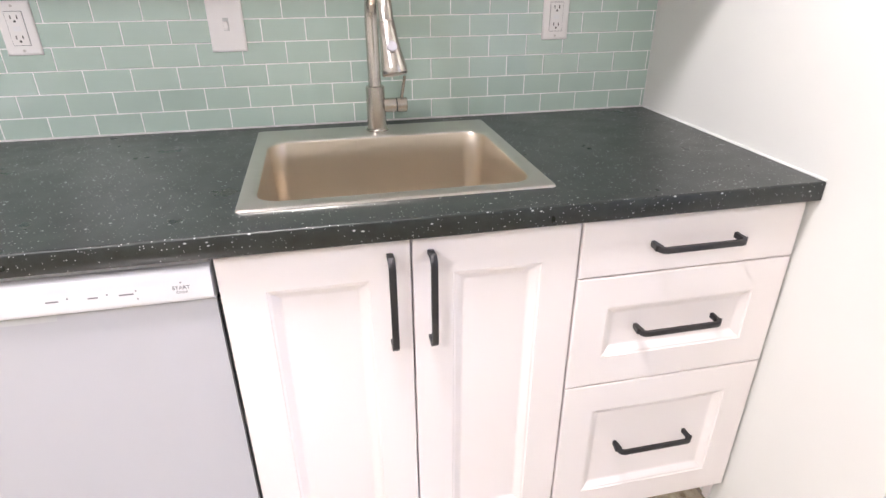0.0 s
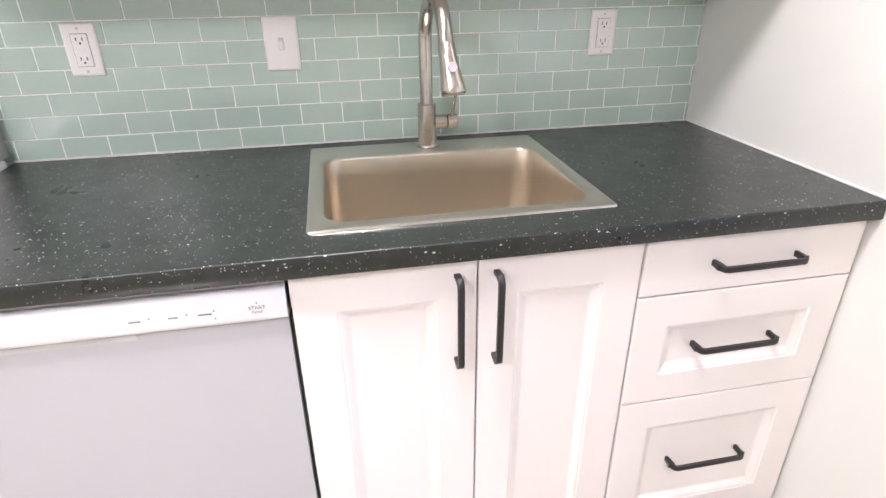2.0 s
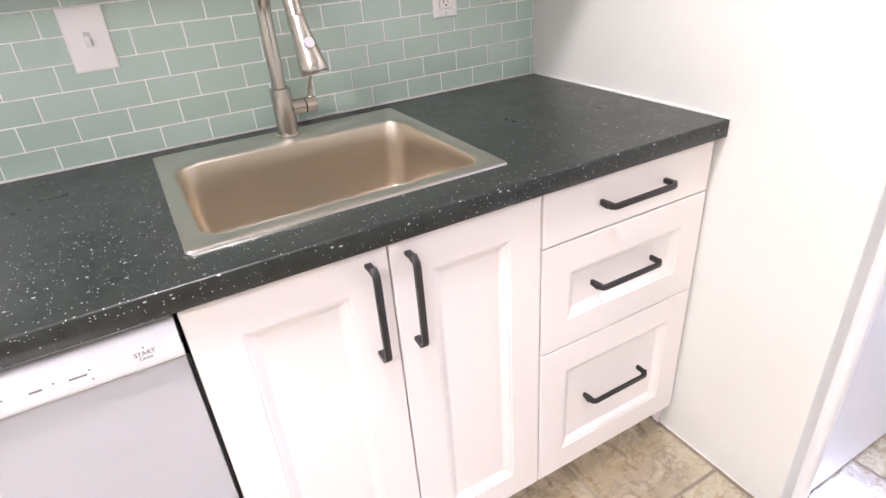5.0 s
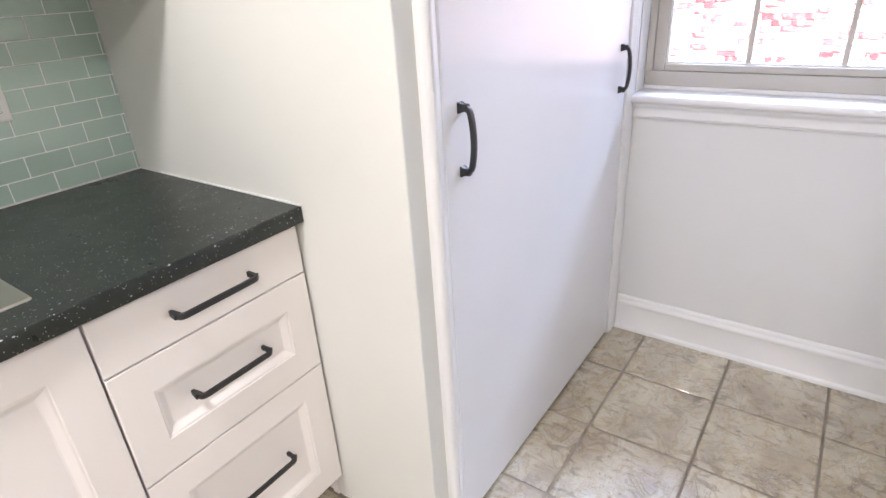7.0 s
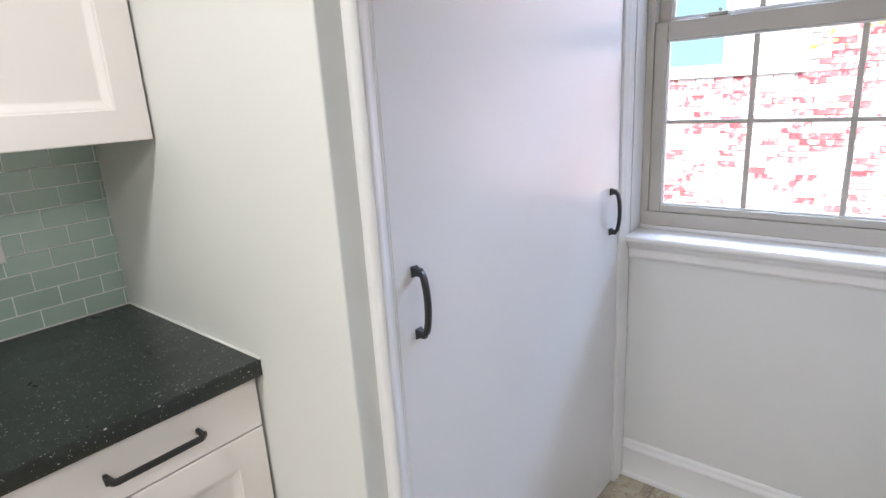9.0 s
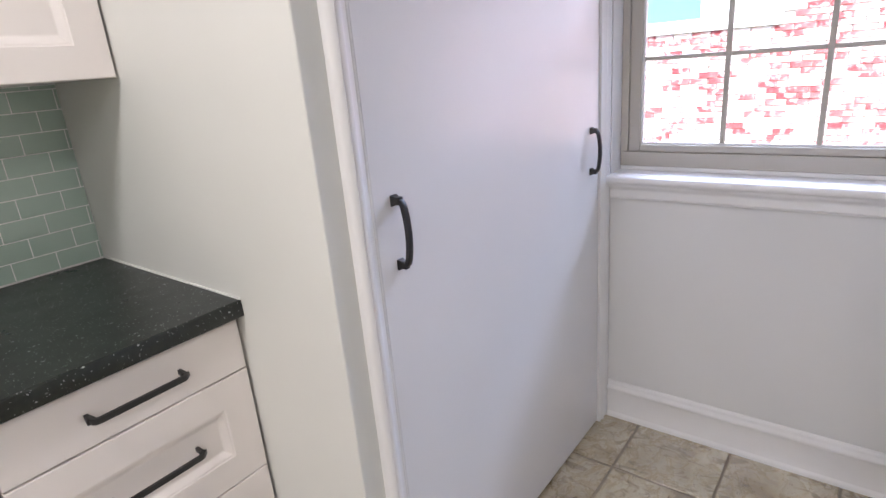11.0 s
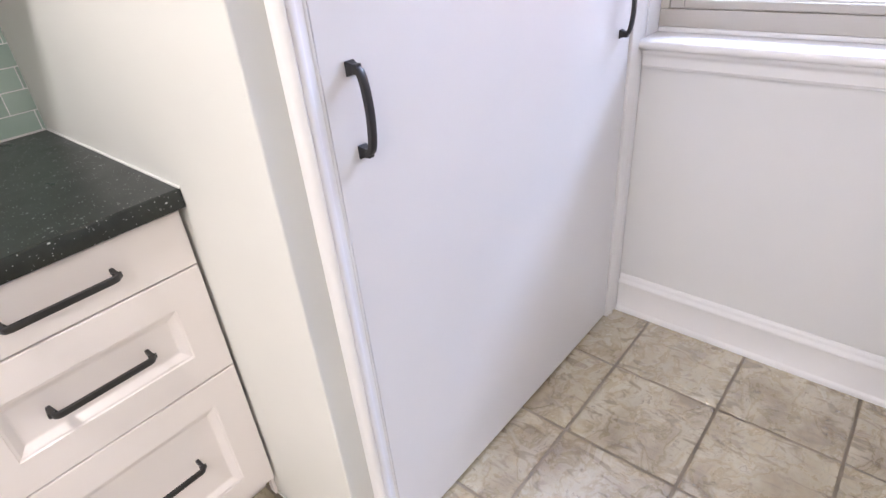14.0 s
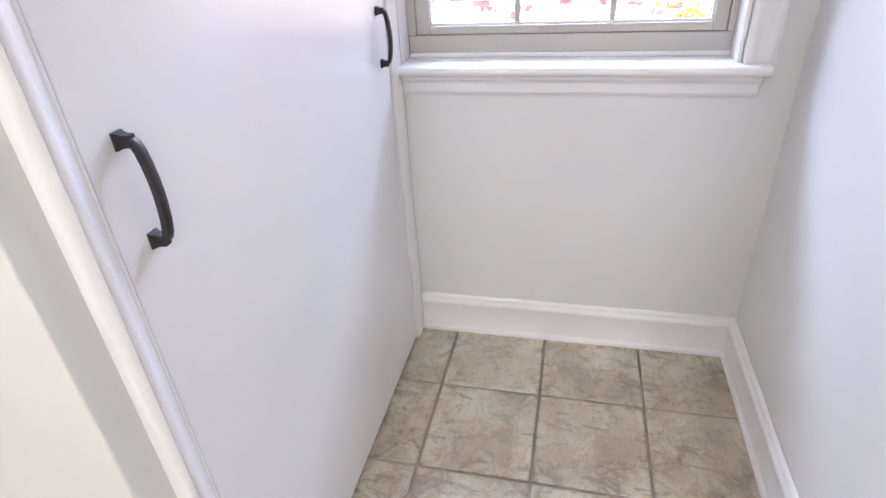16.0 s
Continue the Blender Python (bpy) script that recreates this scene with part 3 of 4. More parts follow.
# caulk lines
caulk = thing("caulk", "thin white caulk line along the worktop", "caulk", (0, BACK, TOP), kind="structure")
part("bead", block(-0.797, 0.895, BACK - 0.0055, BACK - 0.001, TOP, TOP + 0.0045, 0.001), CAULK, caulk)
part("bead", block(SIDE - 0.005, SIDE - 0.0005, 0.792, BACK - 0.006, TOP, TOP + 0.004, 0.001), CAULK, caulk)
part("bead", block(SIDE - 0.004, SIDE - 0.0005, CORNER, 0.88, 0.0002, 0.004, 0.001), CAULK, caulk)

# sink
sink = thing("kitchen_sink", "brushed stainless steel drop-in single-bowl sink, empty", "sink", (0.142, 1.12, TOP))
B = (-0.102, 0.386, 0.909, 1.273)
n = 7
part("rim", loops_mesh(bmesh.new(), [rrect(*S, 0.008, TOP + 0.0005, n), rrect(S[0] + 0.0015, S[1] - 0.0015, S[2] + 0.0015, S[3] - 0.0015, 0.008, TOP + 0.004, n),
     rrect(S[0] + 0.006, S[1] - 0.006, S[2] + 0.006, S[3] - 0.006, 0.008, TOP + 0.0055, n), rrect(B[0] - 0.010, B[1] + 0.010, B[2] - 0.010, B[3] + 0.010, 0.052, TOP + 0.0045, n),
     rrect(B[0] - 0.003, B[1] + 0.003, B[2] - 0.003, B[3] + 0.003, 0.047, TOP + 0.0035, n), rrect(*B, 0.045, TOP + 0.0005, n)]), STEEL_RIM, sink, smooth=40)


def bowl_loop(d, z, r):
    return rrect(B[0] + d, B[1] - d, B[2] + d, B[3] - d, r, z, n)


bl = [bowl_loop(0.0, TOP + 0.0005, 0.045), bowl_loop(0.0015, TOP - 0.004, 0.045), bowl_loop(0.0045, TOP - 0.075, 0.043), bowl_loop(0.009, TOP - 0.142, 0.042)]
for k in range(1, 7):
    a = radians(15 * k)
    bl.append(bowl_loop(0.009 + 0.017 * (1 - math.cos(a)), TOP - 0.142 - 0.017 * math.sin(a), 0.042 - 0.010 * (1 - math.cos(a))))
bl.append(bowl_loop(0.120, TOP - 0.163, 0.030))
part("bowl", loops_mesh(bmesh.new(), bl, False, True), STEEL_BOWL_WARM, sink, smooth=50)

# faucet
tap = thing("kitchen_faucet", "brushed nickel pull-down gooseneck faucet with side lever", "faucet", (0.146, 1.325, TOP + 0.005))
fx, fy, fz = 0.146, 1.325, TOP + 0.0055
part("base_ring", tube(bmesh.new(), [(fx, fy, fz), (fx, fy, fz + 0.003), (fx, fy, fz + 0.005)], [0.0265, 0.0265, 0.0245], 28), NICKEL, tap, smooth=40)
part("body", tube(bmesh.new(), [(fx, fy, fz + 0.004), (fx, fy, fz + 0.060), (fx, fy, fz + 0.100), (fx, fy, fz + 0.1015)], [0.0228, 0.0222, 0.0218, 0.020], 28), NICKEL, tap, smooth=40)
R, ZC = 0.093, 1.126
neck = [(fx, fy, fz + 0.100), (fx, fy, 1.05), (fx, fy, 1.10)]
for k in range(0, 17):
    a = radians(k * 10.8)
    neck.append((fx + 0.010 * k / 16, fy - R + R * math.cos(a), ZC + R * math.sin(a)))
part("gooseneck", tube(bmesh.new(), neck, 0.0150, 24), NICKEL, tap, smooth=50)
h0 = Vector(neck[-1])
hd = (Vector((0.166, 1.113, 1.044)) - h0)
head = part("spray_head", tube(bmesh.new(), [h0, h0 + hd * 0.02, h0 + hd * 0.30, h0 + hd * 0.55, h0 + hd * 0.85, h0 + hd * 0.97, h0 + hd], [0.0152, 0.0165, 0.0172, 0.0200, 0.0250, 0.0255, 0.0235], 28), NICKEL, tap, smooth=40)
part("spray_face", tube(bmesh.new(), [h0 + hd * 1.0005, h0 + hd * 1.006], [0.021, 0.020], 24), SCREW, head)
bt = h0 + hd * 0.55 + Vector((0.0, -0.0190, 0.0105))
part("spray_button", tube(bmesh.new(), [bt, bt + Vector((0, -0.005, 0.002))], [0.010, 0.009], 20), BUTTON, head, "pale grey round button", 40)
part("valve", tube(bmesh.new(), [(fx + 0.018, fy, 0.942), (fx + 0.046, fy, 0.942)], 0.0165, 24), NICKEL, tap, smooth=40)
part("seal", tube(bmesh.new(), [(fx + 0.046, fy, 0.942), (fx + 0.049, fy, 0.942)], 0.0155, 24), RUBBER, tap)
knob = part("handle", tube(bmesh.new(), [(fx + 0.049, fy, 0.942), (fx + 0.071, fy, 0.942), (fx + 0.0725, fy, 0.942)], [0.0168, 0.0168, 0.015], 24), NICKEL, tap, smooth=40)
part("lever", tube(bmesh.new(), [(fx + 0.060, fy, 0.955), (fx + 0.064, fy - 0.004, 0.980), (fx + 0.068, fy - 0.010, 1.008)], [0.0040, 0.0038, 0.0036], 12), NICKEL, knob, smooth=40)

# ---------------------------------------------------------------- upper cabinets
UZ = 1.334


def upper(x0, x1, right_gap):
    u = thing("wall_cabinet", "white wall cabinet with a recessed-panel door, shut", "wall cabinet", ((x0 + x1) / 2, 1.25, UZ), group="wall cabinets over the worktop")
    part("body", block(x0 + 0.001, x1 - right_gap, 1.103, 1.4385, UZ + 0.003, 2.10), CABINET, u)
    part("door", recessed_front(x0 + 0.0015, x1 - right_gap - 0.0035, UZ, 2.098, 1.080, 0.068), CABINET, u)


upper(0.443, SIDE, 0.003)
upper(-0.166, 0.443, 0.001)
upper(-0.780, -0.166, 0.001)

# ---------------------------------------------------------------- dishwasher
dw = thing("dishwasher", "white built-in dishwasher with pocket handle and printed controls", "dishwasher", (-0.47, 1.1, 0))
D0, D1 = -0.772, -0.170
part("tub", block(D0 + 0.004, D1 - 0.004, FY + 0.045, 1.40, 0.02, 0.832), APPLIANCE_GREY, dw)
part("top_seal", block(D0 + 0.002, D1 - 0.002, FY + 0.012, FY + 0.044, 0.824, 0.836), APPLIANCE_GREY, dw, "grey top strip")
prof = [(0.044, 0.7640), (0.010, 0.7640), (0.002, 0.7655), (-0.004, 0.769), (-0.007, 0.775), (-0.0065, 0.800), (-0.003, 0.818), (0.003, 0.8225), (0.044, 0.8225)]
panel = part("control_panel", loops_mesh(bmesh.new(), [[(x, FY + y, z) for y, z in prof] for x in (D0, D1)], True, True), APPLIANCE_PANEL, dw, "white control panel", 45)
dprof = [(0.044, 0.115), (0.008, 0.115), (0.004, 0.119), (0.004, 0.700), (0.0055, 0.730), (0.008, 0.750), (0.009, 0.7625), (0.044, 0.7625)]
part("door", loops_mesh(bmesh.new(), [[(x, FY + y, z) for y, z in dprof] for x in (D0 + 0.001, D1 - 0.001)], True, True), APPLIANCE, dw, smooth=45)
# flush grey strip under the panel paints the shade in the grip
part("pocket_handle", block(-0.62, -0.402, FY + 0.0076, FY + 0.0120, 0.7510, 0.762), APPLIANCE_GREY, dw, "grey strip painted as the shade of the grip recess")
# black strip stands in for the dark gap next to the sink cabinet
part("door_gasket", block(D1 - 0.0004, D1 + 0.0035, FY + 0.012, FY + 0.04, 0.115, 0.76), RUBBER, dw, "black strip painted as shade in the side gap")
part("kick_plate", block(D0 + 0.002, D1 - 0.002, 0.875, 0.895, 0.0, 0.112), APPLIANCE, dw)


def lettering(text, size, at, parent, material):
    cu = bpy.data.curves.new("lettering", "FONT")
    cu.body, cu.size, cu.extrude, cu.align_x = text, size, 0.0002, "CENTER"
    tmp = new("lettering_source", cu)
    bpy.context.view_layer.update()
    me = bpy.data.meshes.new_from_object(tmp.evaluated_get(bpy.context.evaluated_depsgraph_get()))
    bpy.data.objects.remove(tmp)
    me.name = "lettering"
    me.materials.clear()
    me.materials.append(material)
    ob = new("lettering", me)
    ob.parent = parent
    ob.matrix_basis = Matrix.Translation(Vector(at) - origin_of(parent)) @ pose(0, 0, 0, 90, 0, 0)
    return ob


PY = FY - 0.0072
lettering("START", 0.0088, (-0.2145, PY, 0.7915), panel, GREY_PRINT)
lettering("Cancel", 0.0060, (-0.2145, PY, 0.7850), panel, GREY_PRINT)
for x, w in ((-0.292, 0.020), (-0.338, 0.014), (-0.393, 0.017)):
    part("print_bar", block(x - w / 2, x + w / 2, PY - 0.0002, PY + 0.0004, 0.7909, 0.7929), GREY_PRINT, panel)
for x, z in ((-0.278, 0.797), (-0.278, 0.783), (-0.318, 0.795), (-0.372, 0.795), (-0.214, 0.803)):
    part("indicator", block(x - 0.001, x + 0.001, PY - 0.0002, PY + 0.0004, z - 0.001, z + 0.001), GREY_PRINT, panel)

# ---------------------------------------------------------------- range beside the worktop
rng = thing("kitchen_range", "white freestanding electric range with back panel", "stove", (-1.18, 1.1, 0))
X0, X1 = -1.566, -0.803
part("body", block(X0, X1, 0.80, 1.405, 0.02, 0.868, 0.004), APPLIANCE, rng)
part("cooktop", block(X0 - 0.002, X1 + 0.0035, 0.785, 1.405, 0.8695, 0.895, 0.007, 3), APPLIANCE_PANEL, rng, "white enamel cooktop", 40)
guard = [(1.428, 0.8955), (1.372, 0.8955), (1.380, 0.930), (1.386, 0.962), (1.393, 1.10), (1.399, 1.150), (1.405, 1.162), (1.428, 1.162)]
back = part("back_panel", loops_mesh(bmesh.new(), [[(x, y, z) for y, z in guard] for x in (X0 + 0.03, X1 - 0.0165)], True, True), APPLIANCE_PANEL, rng, "white back panel", 40)
cap_ = [(1.4285, 0.8955), (1.378, 0.8955), (1.382, 0.962), (1.388, 1.10), (1.394, 1.155), (1.402, 1.168), (1.4285, 1.168)]
for a, b in ((X1 - 0.016, X1), (X0, X0 + 0.029)):
    part("end_cap", loops_mesh(bmesh.new(), [[(x, y, z) for y, z in cap_] for x in (a, b)], True, True), APPLIANCE_GREY, back, "grey end cap", 40)
part("vent_slot", block(X0 + 0.04, X1 - 0.018, 1.3815, 1.392, 0.966, 0.976), DARK_GAP, back, "black slot")
for x, y, r in ((-0.965, 1.20, 0.09), (-0.965, 0.93, 0.075), (-1.38, 1.20, 0.075), (-1.38, 0.93, 0.09)):
    coil = part("burner_coil", tube(bmesh.new(), [(x + r * math.cos(a * 0.35), y + r * math.sin(a * 0.35), 0.905) for a in range(0, 18)], 0.005, 8), RUBBER, rng, "black burner coil", 60)
    part("drip_pan", tube(bmesh.new(), [(x, y, 0.8955), (x, y, 0.8975)], [r + 0.018, r + 0.016], 32), SCREW, coil)

# ---------------------------------------------------------------- outlets and switch
def plate(name, label, x, z, w, h):
    t = thing(name, label, "outlet" if name == "wall_outlet" else "light switch", (x, BACK, z))
    m = bmesh.new()
    loops_mesh(m, [[(x + sx * (w / 2 - d), BACK - y, z + sz * (h / 2 - d)) for sx, sz in ((-1, -1), (1, -1), (1, 1), (-1, 1))] for d, y in ((0, 0.0), (0, 0.003), (0.0015, 0.0048), (0.005, 0.0058))], True, True)
    part("cover_plate", m, PLATE, t)
    return t


def outlet(x, z):
    t = plate("wall_outlet", "white duplex safety outlet with cover plate on green tile", x, z, 0.068, 0.108)
    y = BACK - 0.0060
    # dark sheet edging the insert paints the shadow in its joint
    part("edge_shadow", block(x - 0.0172, x + 0.0172, y - 0.0002, y + 0.0006, z - 0.0342, z + 0.0342), GREY_PRINT, t, "dark sheet painted as shadow in the joint round the insert")
    ins = part("insert", block(x - 0.0163, x + 0.0163, y - 0.0022, y + 0.0010, z - 0.0333, z + 0.0333, 0.0008), PLATE, t)
    for dz in (0.021, -0.019):
        for dx in (-0.0062, 0.0062):
            part("slot", block(x + dx - 0.0010, x + dx + 0.0010, y - 0.0026, y - 0.0010, z + dz - 0.002, z + dz + 0.0055), DARK_GAP, ins)
        part("ground_hole", tube(bmesh.new(), [(x, y - 0.0010, z + dz - 0.0065), (x, y - 0.0026, z + dz - 0.0065)], 0.0024, 12), DARK_GAP, ins)
    for dz in (0.0026, -0.0026):
        part("test_button", block(x - 0.007, x + 0.007, y - 0.0030, y - 0.0008, z + dz - 0.0020, z + dz + 0.0020, 0.0004), APPLIANCE_PANEL, ins)
    for dz in (0.0445, -0.0445):
        part("screw", tube(bmesh.new(), [(x, y + 0.001, z + dz), (x, y - 0.0010, z + dz)], 0.0028, 14), SCREW, t)


outlet(-0.589, 1.118)
outlet(0.6185, 1.118)
sw = plate("light_switch", "white single toggle switch with cover plate on green tile", -0.1705, 1.1175, 0.077, 0.118)
y = BACK - 0.0058
# grey plate laid on the cover, its colour gives the slot's shade
part("toggle_slot", block(-0.1765, -0.1645, y - 0.0004, y + 0.0006, 1.104, 1.131), APPLIANCE_GREY, sw, "grey plate painted as the slot's shade round the toggle")
part("toggle", block(-0.1752, -0.1658, y - 0.010, y + 0.0002, 1.1055, 1.1245, 0.0018), PLATE, sw)
for z in (1.0875, 1.1475):
    part("screw", tube(bmesh.new(), [(-0.1705, y + 0.001, z), (-0.1705, y - 0.0008, z)], 0.0026, 14), PLATE, sw)

# ---------------------------------------------------------------- ceiling light
# first lamp follows from the wall shadow; second fixture only houses the added fill
for lx, ly, lr in ((-0.15, 0.47, 0.16), (-1.35, -0.95, 0.31)):
    cl = thing("ceiling_light", "round white flush ceiling light, added out of view, lit", "ceiling light", (lx, ly, CEIL), group="ceiling lights")
    part("base_plate", tube(bmesh.new(), [(lx, ly, CEIL - 0.001), (lx, ly, CEIL - 0.02)], lr + 0.01, 40), TRIM, cl, smooth=40)
    part("diffuser", tube(bmesh.new(), [(lx, ly, CEIL - 0.0205), (lx, ly, CEIL - 0.05), (lx, ly, CEIL - 0.07)], [lr, lr - 0.005, lr - 0.06], 40), DIFFUSER, cl, "glowing opal diffuser", 40)

# ---------------------------------------------------------------- outside
solid("ground", block(-60, 60, -60, 60, -0.7, -0.5), GROUND, "grass and soil beside the house", "ground", "structure")
NX = 8.00
house = thing("neighbour_house", "red brick house with white trimmed window, sunlit", "house", (NX, 0.5, -0.5))
wy0, wy1, wz0, wz1 = 0.819, 3.277, 1.413, 3.365
bm = bmesh.new()
for a in ((NX + 0.012, NX + 0.3, -9.0, 11.0, -0.5, wz0), (NX + 0.012, NX + 0.3, -9.0, 11.0, wz1, 3.95), (NX + 0.012, NX + 0.3, -9.0, wy0, wz0, wz1), (NX + 0.012, NX + 0.3, wy1, 11.0, wz0, wz1)):
    box(bm, *a)
nwall = part("wall", bm, MORTAR, house, "pale mortar between the bricks")
part("roof", block(NX - 0.25, NX + 6.0, -9.4, 11.4, 3.95, 4.07), BARK, house, "dark roof edge")
nwin = part("window", block(NX + 0.03, NX + 0.06, wy0, wy1, wz0 + 0.001, wz1), WHITE_OUT, house, "white painted window")
part("window_sill", block(NX - 0.05, NX + 0.03, wy0 - 0.03, wy1 + 0.03, wz0 - 0.005, wz0 + 0.045, 0.004), WHITE_OUT, nwin)
for a, b in ((wy0, 0.935), (1.298, 1.675), (2.317, 2.668), (3.128, wy1)):
    part("stile", block(NX + 0.005, NX + 0.03, a, b, wz0 + 0.046, wz1), WHITE_OUT, nwin)
for a, b, mt in ((0.936, 1.297, BLIND), (1.676, 2.316, SKYGLASS), (2.669, 3.127, BLIND)):
    part("rail", block(NX + 0.006, NX + 0.03, a, b, wz0 + 0.046, 1.552), WHITE_OUT, nwin)
    part("rail", block(NX + 0.006, NX + 0.03, a, b, 2.486, 2.566), WHITE_OUT, nwin)
    part("pane", block(NX + 0.02, NX + 0.029, a, b, 1.5525, 2.485), mt, nwin)
    part("pane", block(NX + 0.02, NX + 0.029, a, b, 2.567, wz1 - 0.01), SKYGLASS, nwin)
BW, BH, BP, BR = 0.203, 0.0575, 0.2135, 0.0677
near_mesh = mesh_of("brick", block(-0.012, 0.03, -BW / 2, BW / 2, -BH / 2, BH / 2, 0.003, 1), BRICK)
far_v, far_f = [], []
count = 0
for r in range(0, 65):
    z = -0.46 + r * BR
    for c in range(-41, 51):
        y = c * BP + (BP / 2 if r % 2 else 0.0) + 0.05
        hw = BW / 2
        if wz0 - 0.03 < z < wz1 + 0.03 and wy0 - 0.10 < y < wy1 + 0.10:
            continue
        shift = 0.003 * noise.noise((y * 3.1, z * 5.7, 0.0))
        if -0.35 < y < 1.95 and 0.30 < z < 2.25 and count < 300:
            ob = new("brick", near_mesh)
            ob.parent = nwall
            ob.location = Vector((NX + shift, y, z)) - origin_of(nwall)
            count += 1
        else:
            k = len(far_v)
            for dx in (-0.012, 0.03):
                for dy, dz in ((-hw, -BH / 2), (hw, -BH / 2), (hw, BH / 2), (-hw, BH / 2)):
                    far_v.append((NX + shift + dx - house.location.x, y + dy - house.location.y, z + dz - house.location.z))
            far_f += [(k, k + 1, k + 2, k + 3), (k, k + 4, k + 5, k + 1), (k + 1, k + 5, k + 6, k + 2), (k + 2, k + 6, k + 7, k + 3), (k + 3, k + 7, k + 4, k)]
me = bpy.data.meshes.new("bricks")
me.from_pydata(far_v, [], far_f)
me.materials.append(BRICK)
rest = new("bricks", me)
rest.parent = house
tagged(rest, kind="stuff")


def leaf_cloud(centres, count, spread, seed):
    rnd = random.Random(seed)
    vs, fs = [], []
    for _ in range(count):
        c = Vector(rnd.choice(centres))
        p = c + Vector([rnd.gauss(0, spread) for _ in range(3)])
        q = Euler([rnd.uniform(0, 6.28) for _ in range(3)]).to_matrix()
        s = rnd.uniform(0.018, 0.034)
        k = len(vs)
        vs += [tuple(p + q @ Vector(v) * s) for v in ((0, -1.1, 0), (0.6, -0.2, 0.12), (0, 1.1, 0.0), (-0.6, -0.2, 0.12))]
        fs += [(k, k + 1, k + 2), (k, k + 2, k + 3)]
    m = bmesh.new()
    vv = [m.verts.new(v) for v in vs]
    for a in fs:
        m.faces.new([vv[i] for i in a])
    return m


tree = thing("yellow_tree", "slender tree with yellow autumn leaves by the brick wall", "tree", (5.1, -1.5, -0.5))
part("trunk", tube(bmesh.new(), [(5.1, -1.5, -0.5), (5.09, -1.48, 0.6), (5.11, -1.52, 1.6), (5.1, -1.48, 2.6), (5.07, -1.4, 3.4)], [0.035, 0.030, 0.026, 0.018, 0.008], 10), BARK, tree, smooth=60)
for e in ((5.0, 0.02, 2.0), (5.05, 0.20, 1.78), (4.95, -1.9, 2.2), (5.15, -0.8, 2.9)):
    part("limb", tube(bmesh.new(), [(5.105, -1.51, 1.5), (5.07, (e[1] - 1.5) / 2, (e[2] + 1.8) / 2), e], [0.014, 0.009, 0.003], 8), BARK, tree, smooth=60)
part("crown", leaf_cloud([(5.0, 0.02, 2.0), (5.05, 0.20, 1.85), (5.0, -0.3, 2.1), (4.95, -1.8, 2.2), (5.15, -0.8, 2.9), (5.05, -1.4, 3.2), (5.1, -1.7, 2.7)], 480, 0.14, 4), LEAF, tree)
shrub = thing("yellow_shrub", "low shrub with yellow leaves under the brick wall", "shrub", (4.7, -0.72, -0.5))
for k in range(7):
    a = k * 0.9
    part("stem", tube(bmesh.new(), [(4.7, -0.72, -0.5), (4.7 + 0.06 * math.cos(a), -0.72 + 0.06 * math.sin(a), 0.0), (4.7 + 0.16 * math.cos(a), -0.72 + 0.16 * math.sin(a), 0.55)], [0.009, 0.007, 0.003], 7), BARK, shrub, smooth=60)
part("crown", leaf_cloud([(4.7, -0.72, 0.45), (4.65, -0.62, 0.55), (4.7, -0.85, 0.5), (4.7, -0.7, 0.15), (4.75, -0.8, 0.0)], 420, 0.11, 9), LEAF, shrub)

# ---------------------------------------------------------------- floor tiles
GZ = -0.0020
floor_ob = solid("floor", box(block(WEST - 0.1, 1.02, REAR - 0.1, 1.56, -0.06, GZ), 1.02, 2.10, -0.63, 1.56, -0.06, GZ), GROUT_FLOOR, "beige mottled stone-look floor tiles with brown grout", "floor", "structure")
PX, PYT, GAP = 0.309, 0.3025, 0.0085
cache = {}


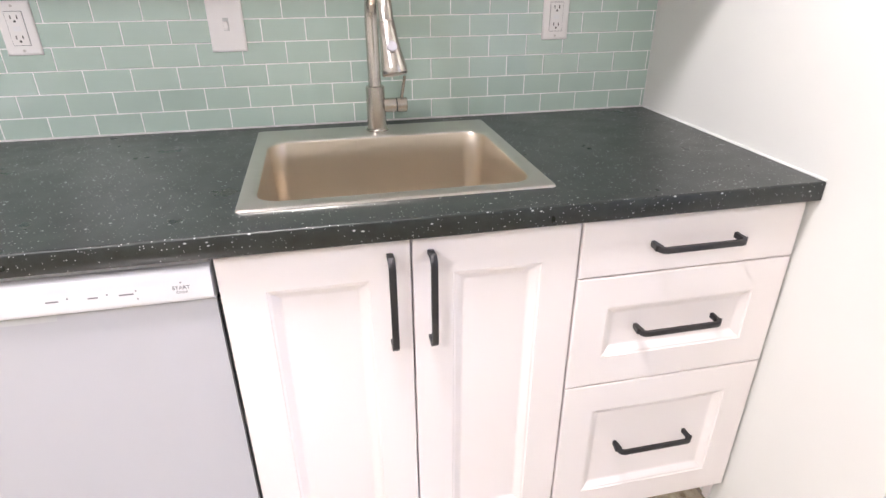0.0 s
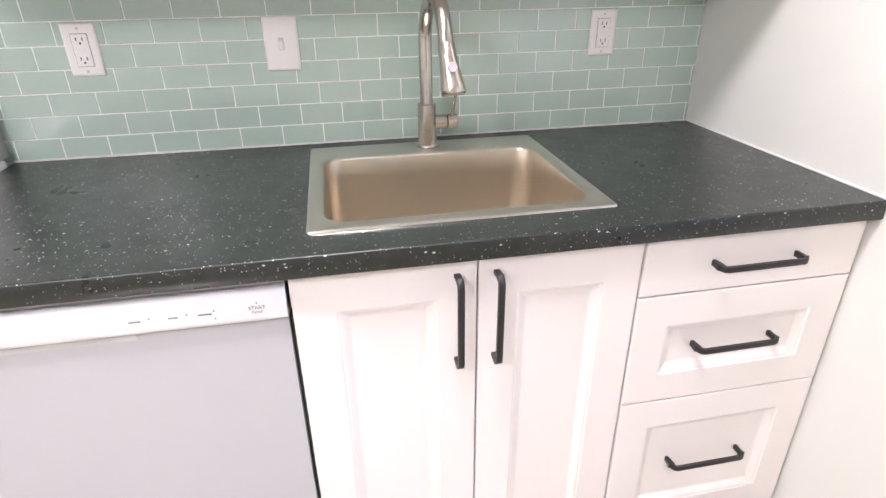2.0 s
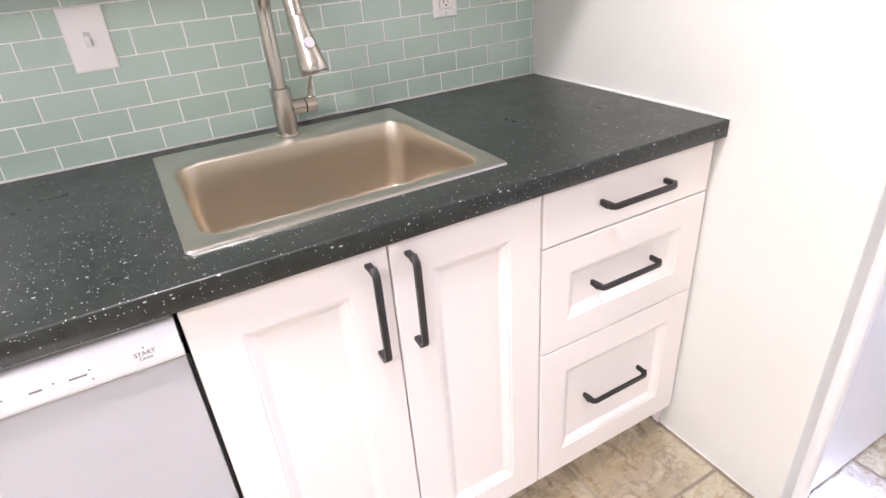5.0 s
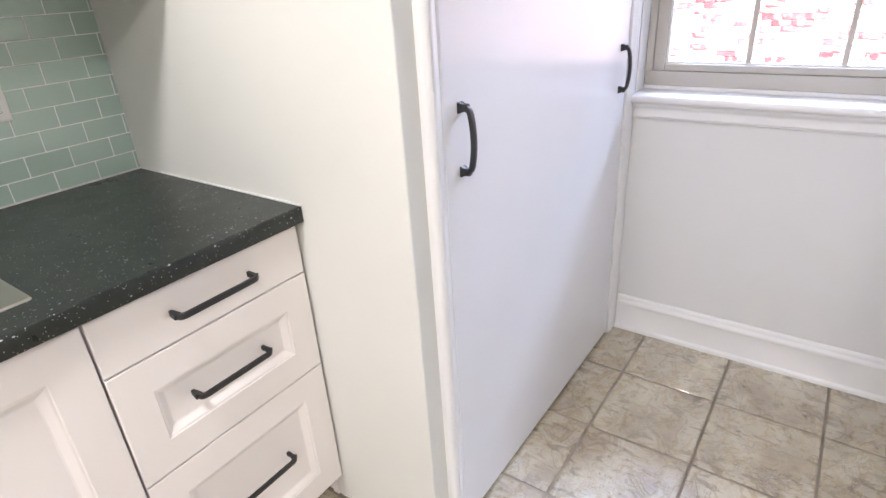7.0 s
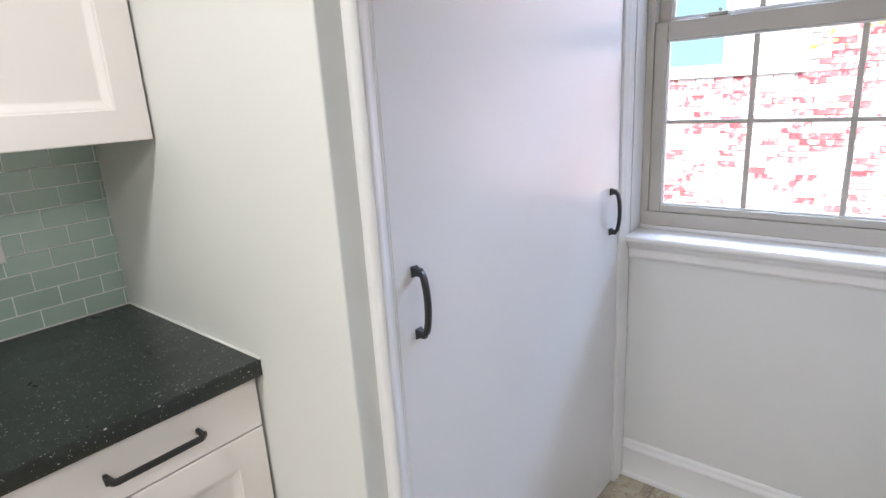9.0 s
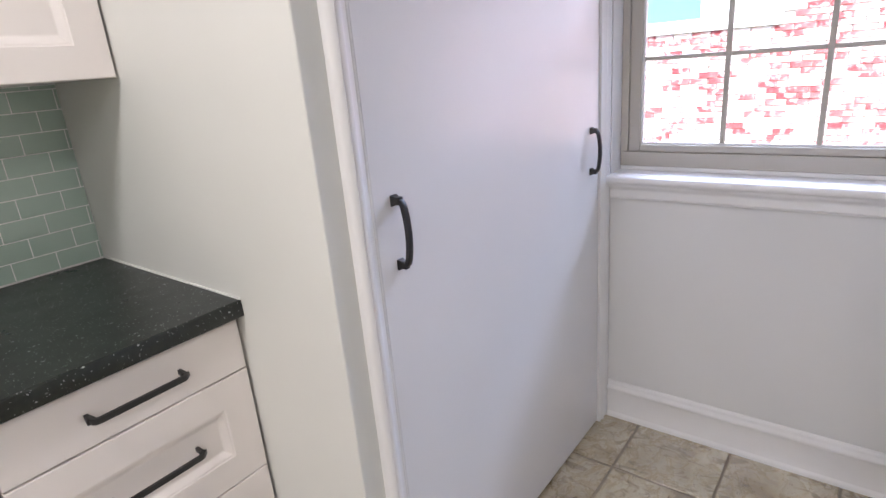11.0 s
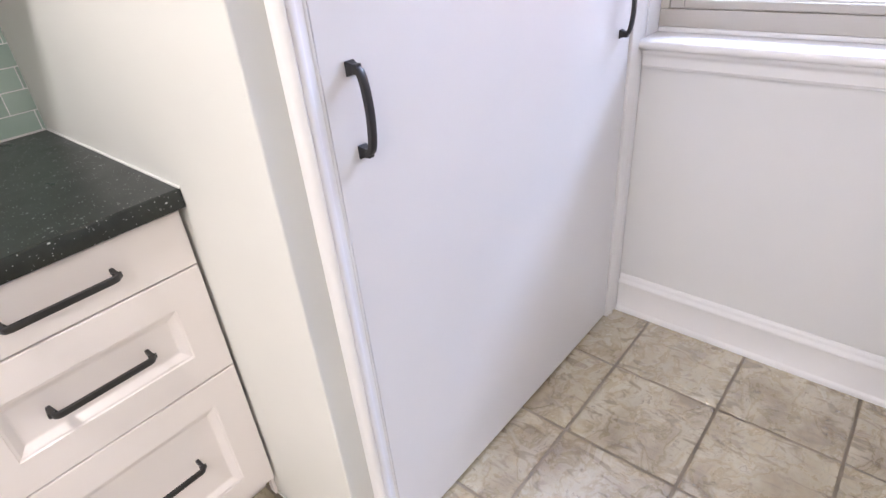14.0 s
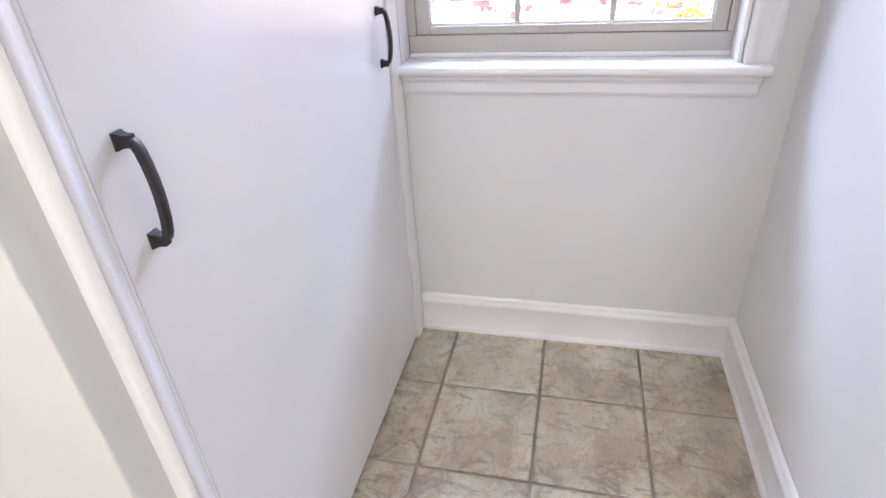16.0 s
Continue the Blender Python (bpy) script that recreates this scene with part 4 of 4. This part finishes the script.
def floor_piece(x0, x1, y0, y1):
    w, d = round(x1 - x0, 3), round(y1 - y0, 3)
    if w < 0.01 or d < 0.01:
        return
    if (w, d) not in cache:
        cache[(w, d)] = mesh_of("tile", block(-w / 2, w / 2, -d / 2, d / 2, GZ - 0.003, 0.0, min(0.0004, w / 4, d / 4), 1), TILE_FLOOR)
    ob = new("tile", cache[(w, d)])
    ob.parent = floor_ob
    ob.location = ((x0 + x1) / 2, (y0 + y1) / 2, 0.0)


for i in range(-14, 3):
    for j in range(-10, 6):
        x0, x1 = 1.508 + i * PX + GAP / 2, 1.508 + (i + 1) * PX - GAP / 2
        y0, y1 = 0.0475 + j * PYT + GAP / 2, 0.0475 + (j + 1) * PYT - GAP / 2
        x0, x1, y0, y1 = max(x0, WEST), min(x1, EAST - 0.002), max(y0, REAR), min(y1, 1.43)
        if y1 < SOUTH:
            x1 = min(x1, 1.0)
        elif x0 > 0.93:
            y0 = max(y0, SOUTH + 0.002)
        if x1 > x0 and y1 > y0:
            floor_piece(x0, x1, y0, y1)

# ---------------------------------------------------------------- wall tiles
splash = solid("backsplash", block(-1.62, SIDE - 0.001, BACK + 0.0009, 1.4395, TOP - 0.02, UZ + 0.002), GROUT_WALL, "sea-green glass subway tiles with white grout lines", "backsplash", "structure")
CP, RP, GG = 0.0987, 0.0495, 0.0026
tcache = {}
for r in range(0, 10):
    z0, z1 = (TOP + 0.0005, 0.9290) if r == 0 else (0.9290 + (r - 1) * RP, 0.9290 + r * RP)
    z0, z1 = z0 + GG / 2, min(z1 - GG / 2, UZ)
    if z1 - z0 < 0.006:
        continue
    for c in range(-16, 12):
        off = -0.0965 if r % 2 == 0 else -0.0465
        x0, x1 = off + c * CP + GG / 2, off + (c + 1) * CP - GG / 2
        x0, x1 = max(x0, -1.60), min(x1, SIDE - 0.002)
        if x1 - x0 < 0.003:
            continue
        key = (round(x1 - x0, 4), round(z1 - z0, 4))
        if key not in tcache:
            w, h = key
            tcache[key] = mesh_of("tile", block(-w / 2, w / 2, 0.0, 0.006, -h / 2, h / 2, 0.0007, 1), TILE_GLASS)
        ob = new("tile", tcache[key])
        ob.parent = splash
        ob.location = ((x0 + x1) / 2, BACK, (z0 + z1) / 2)
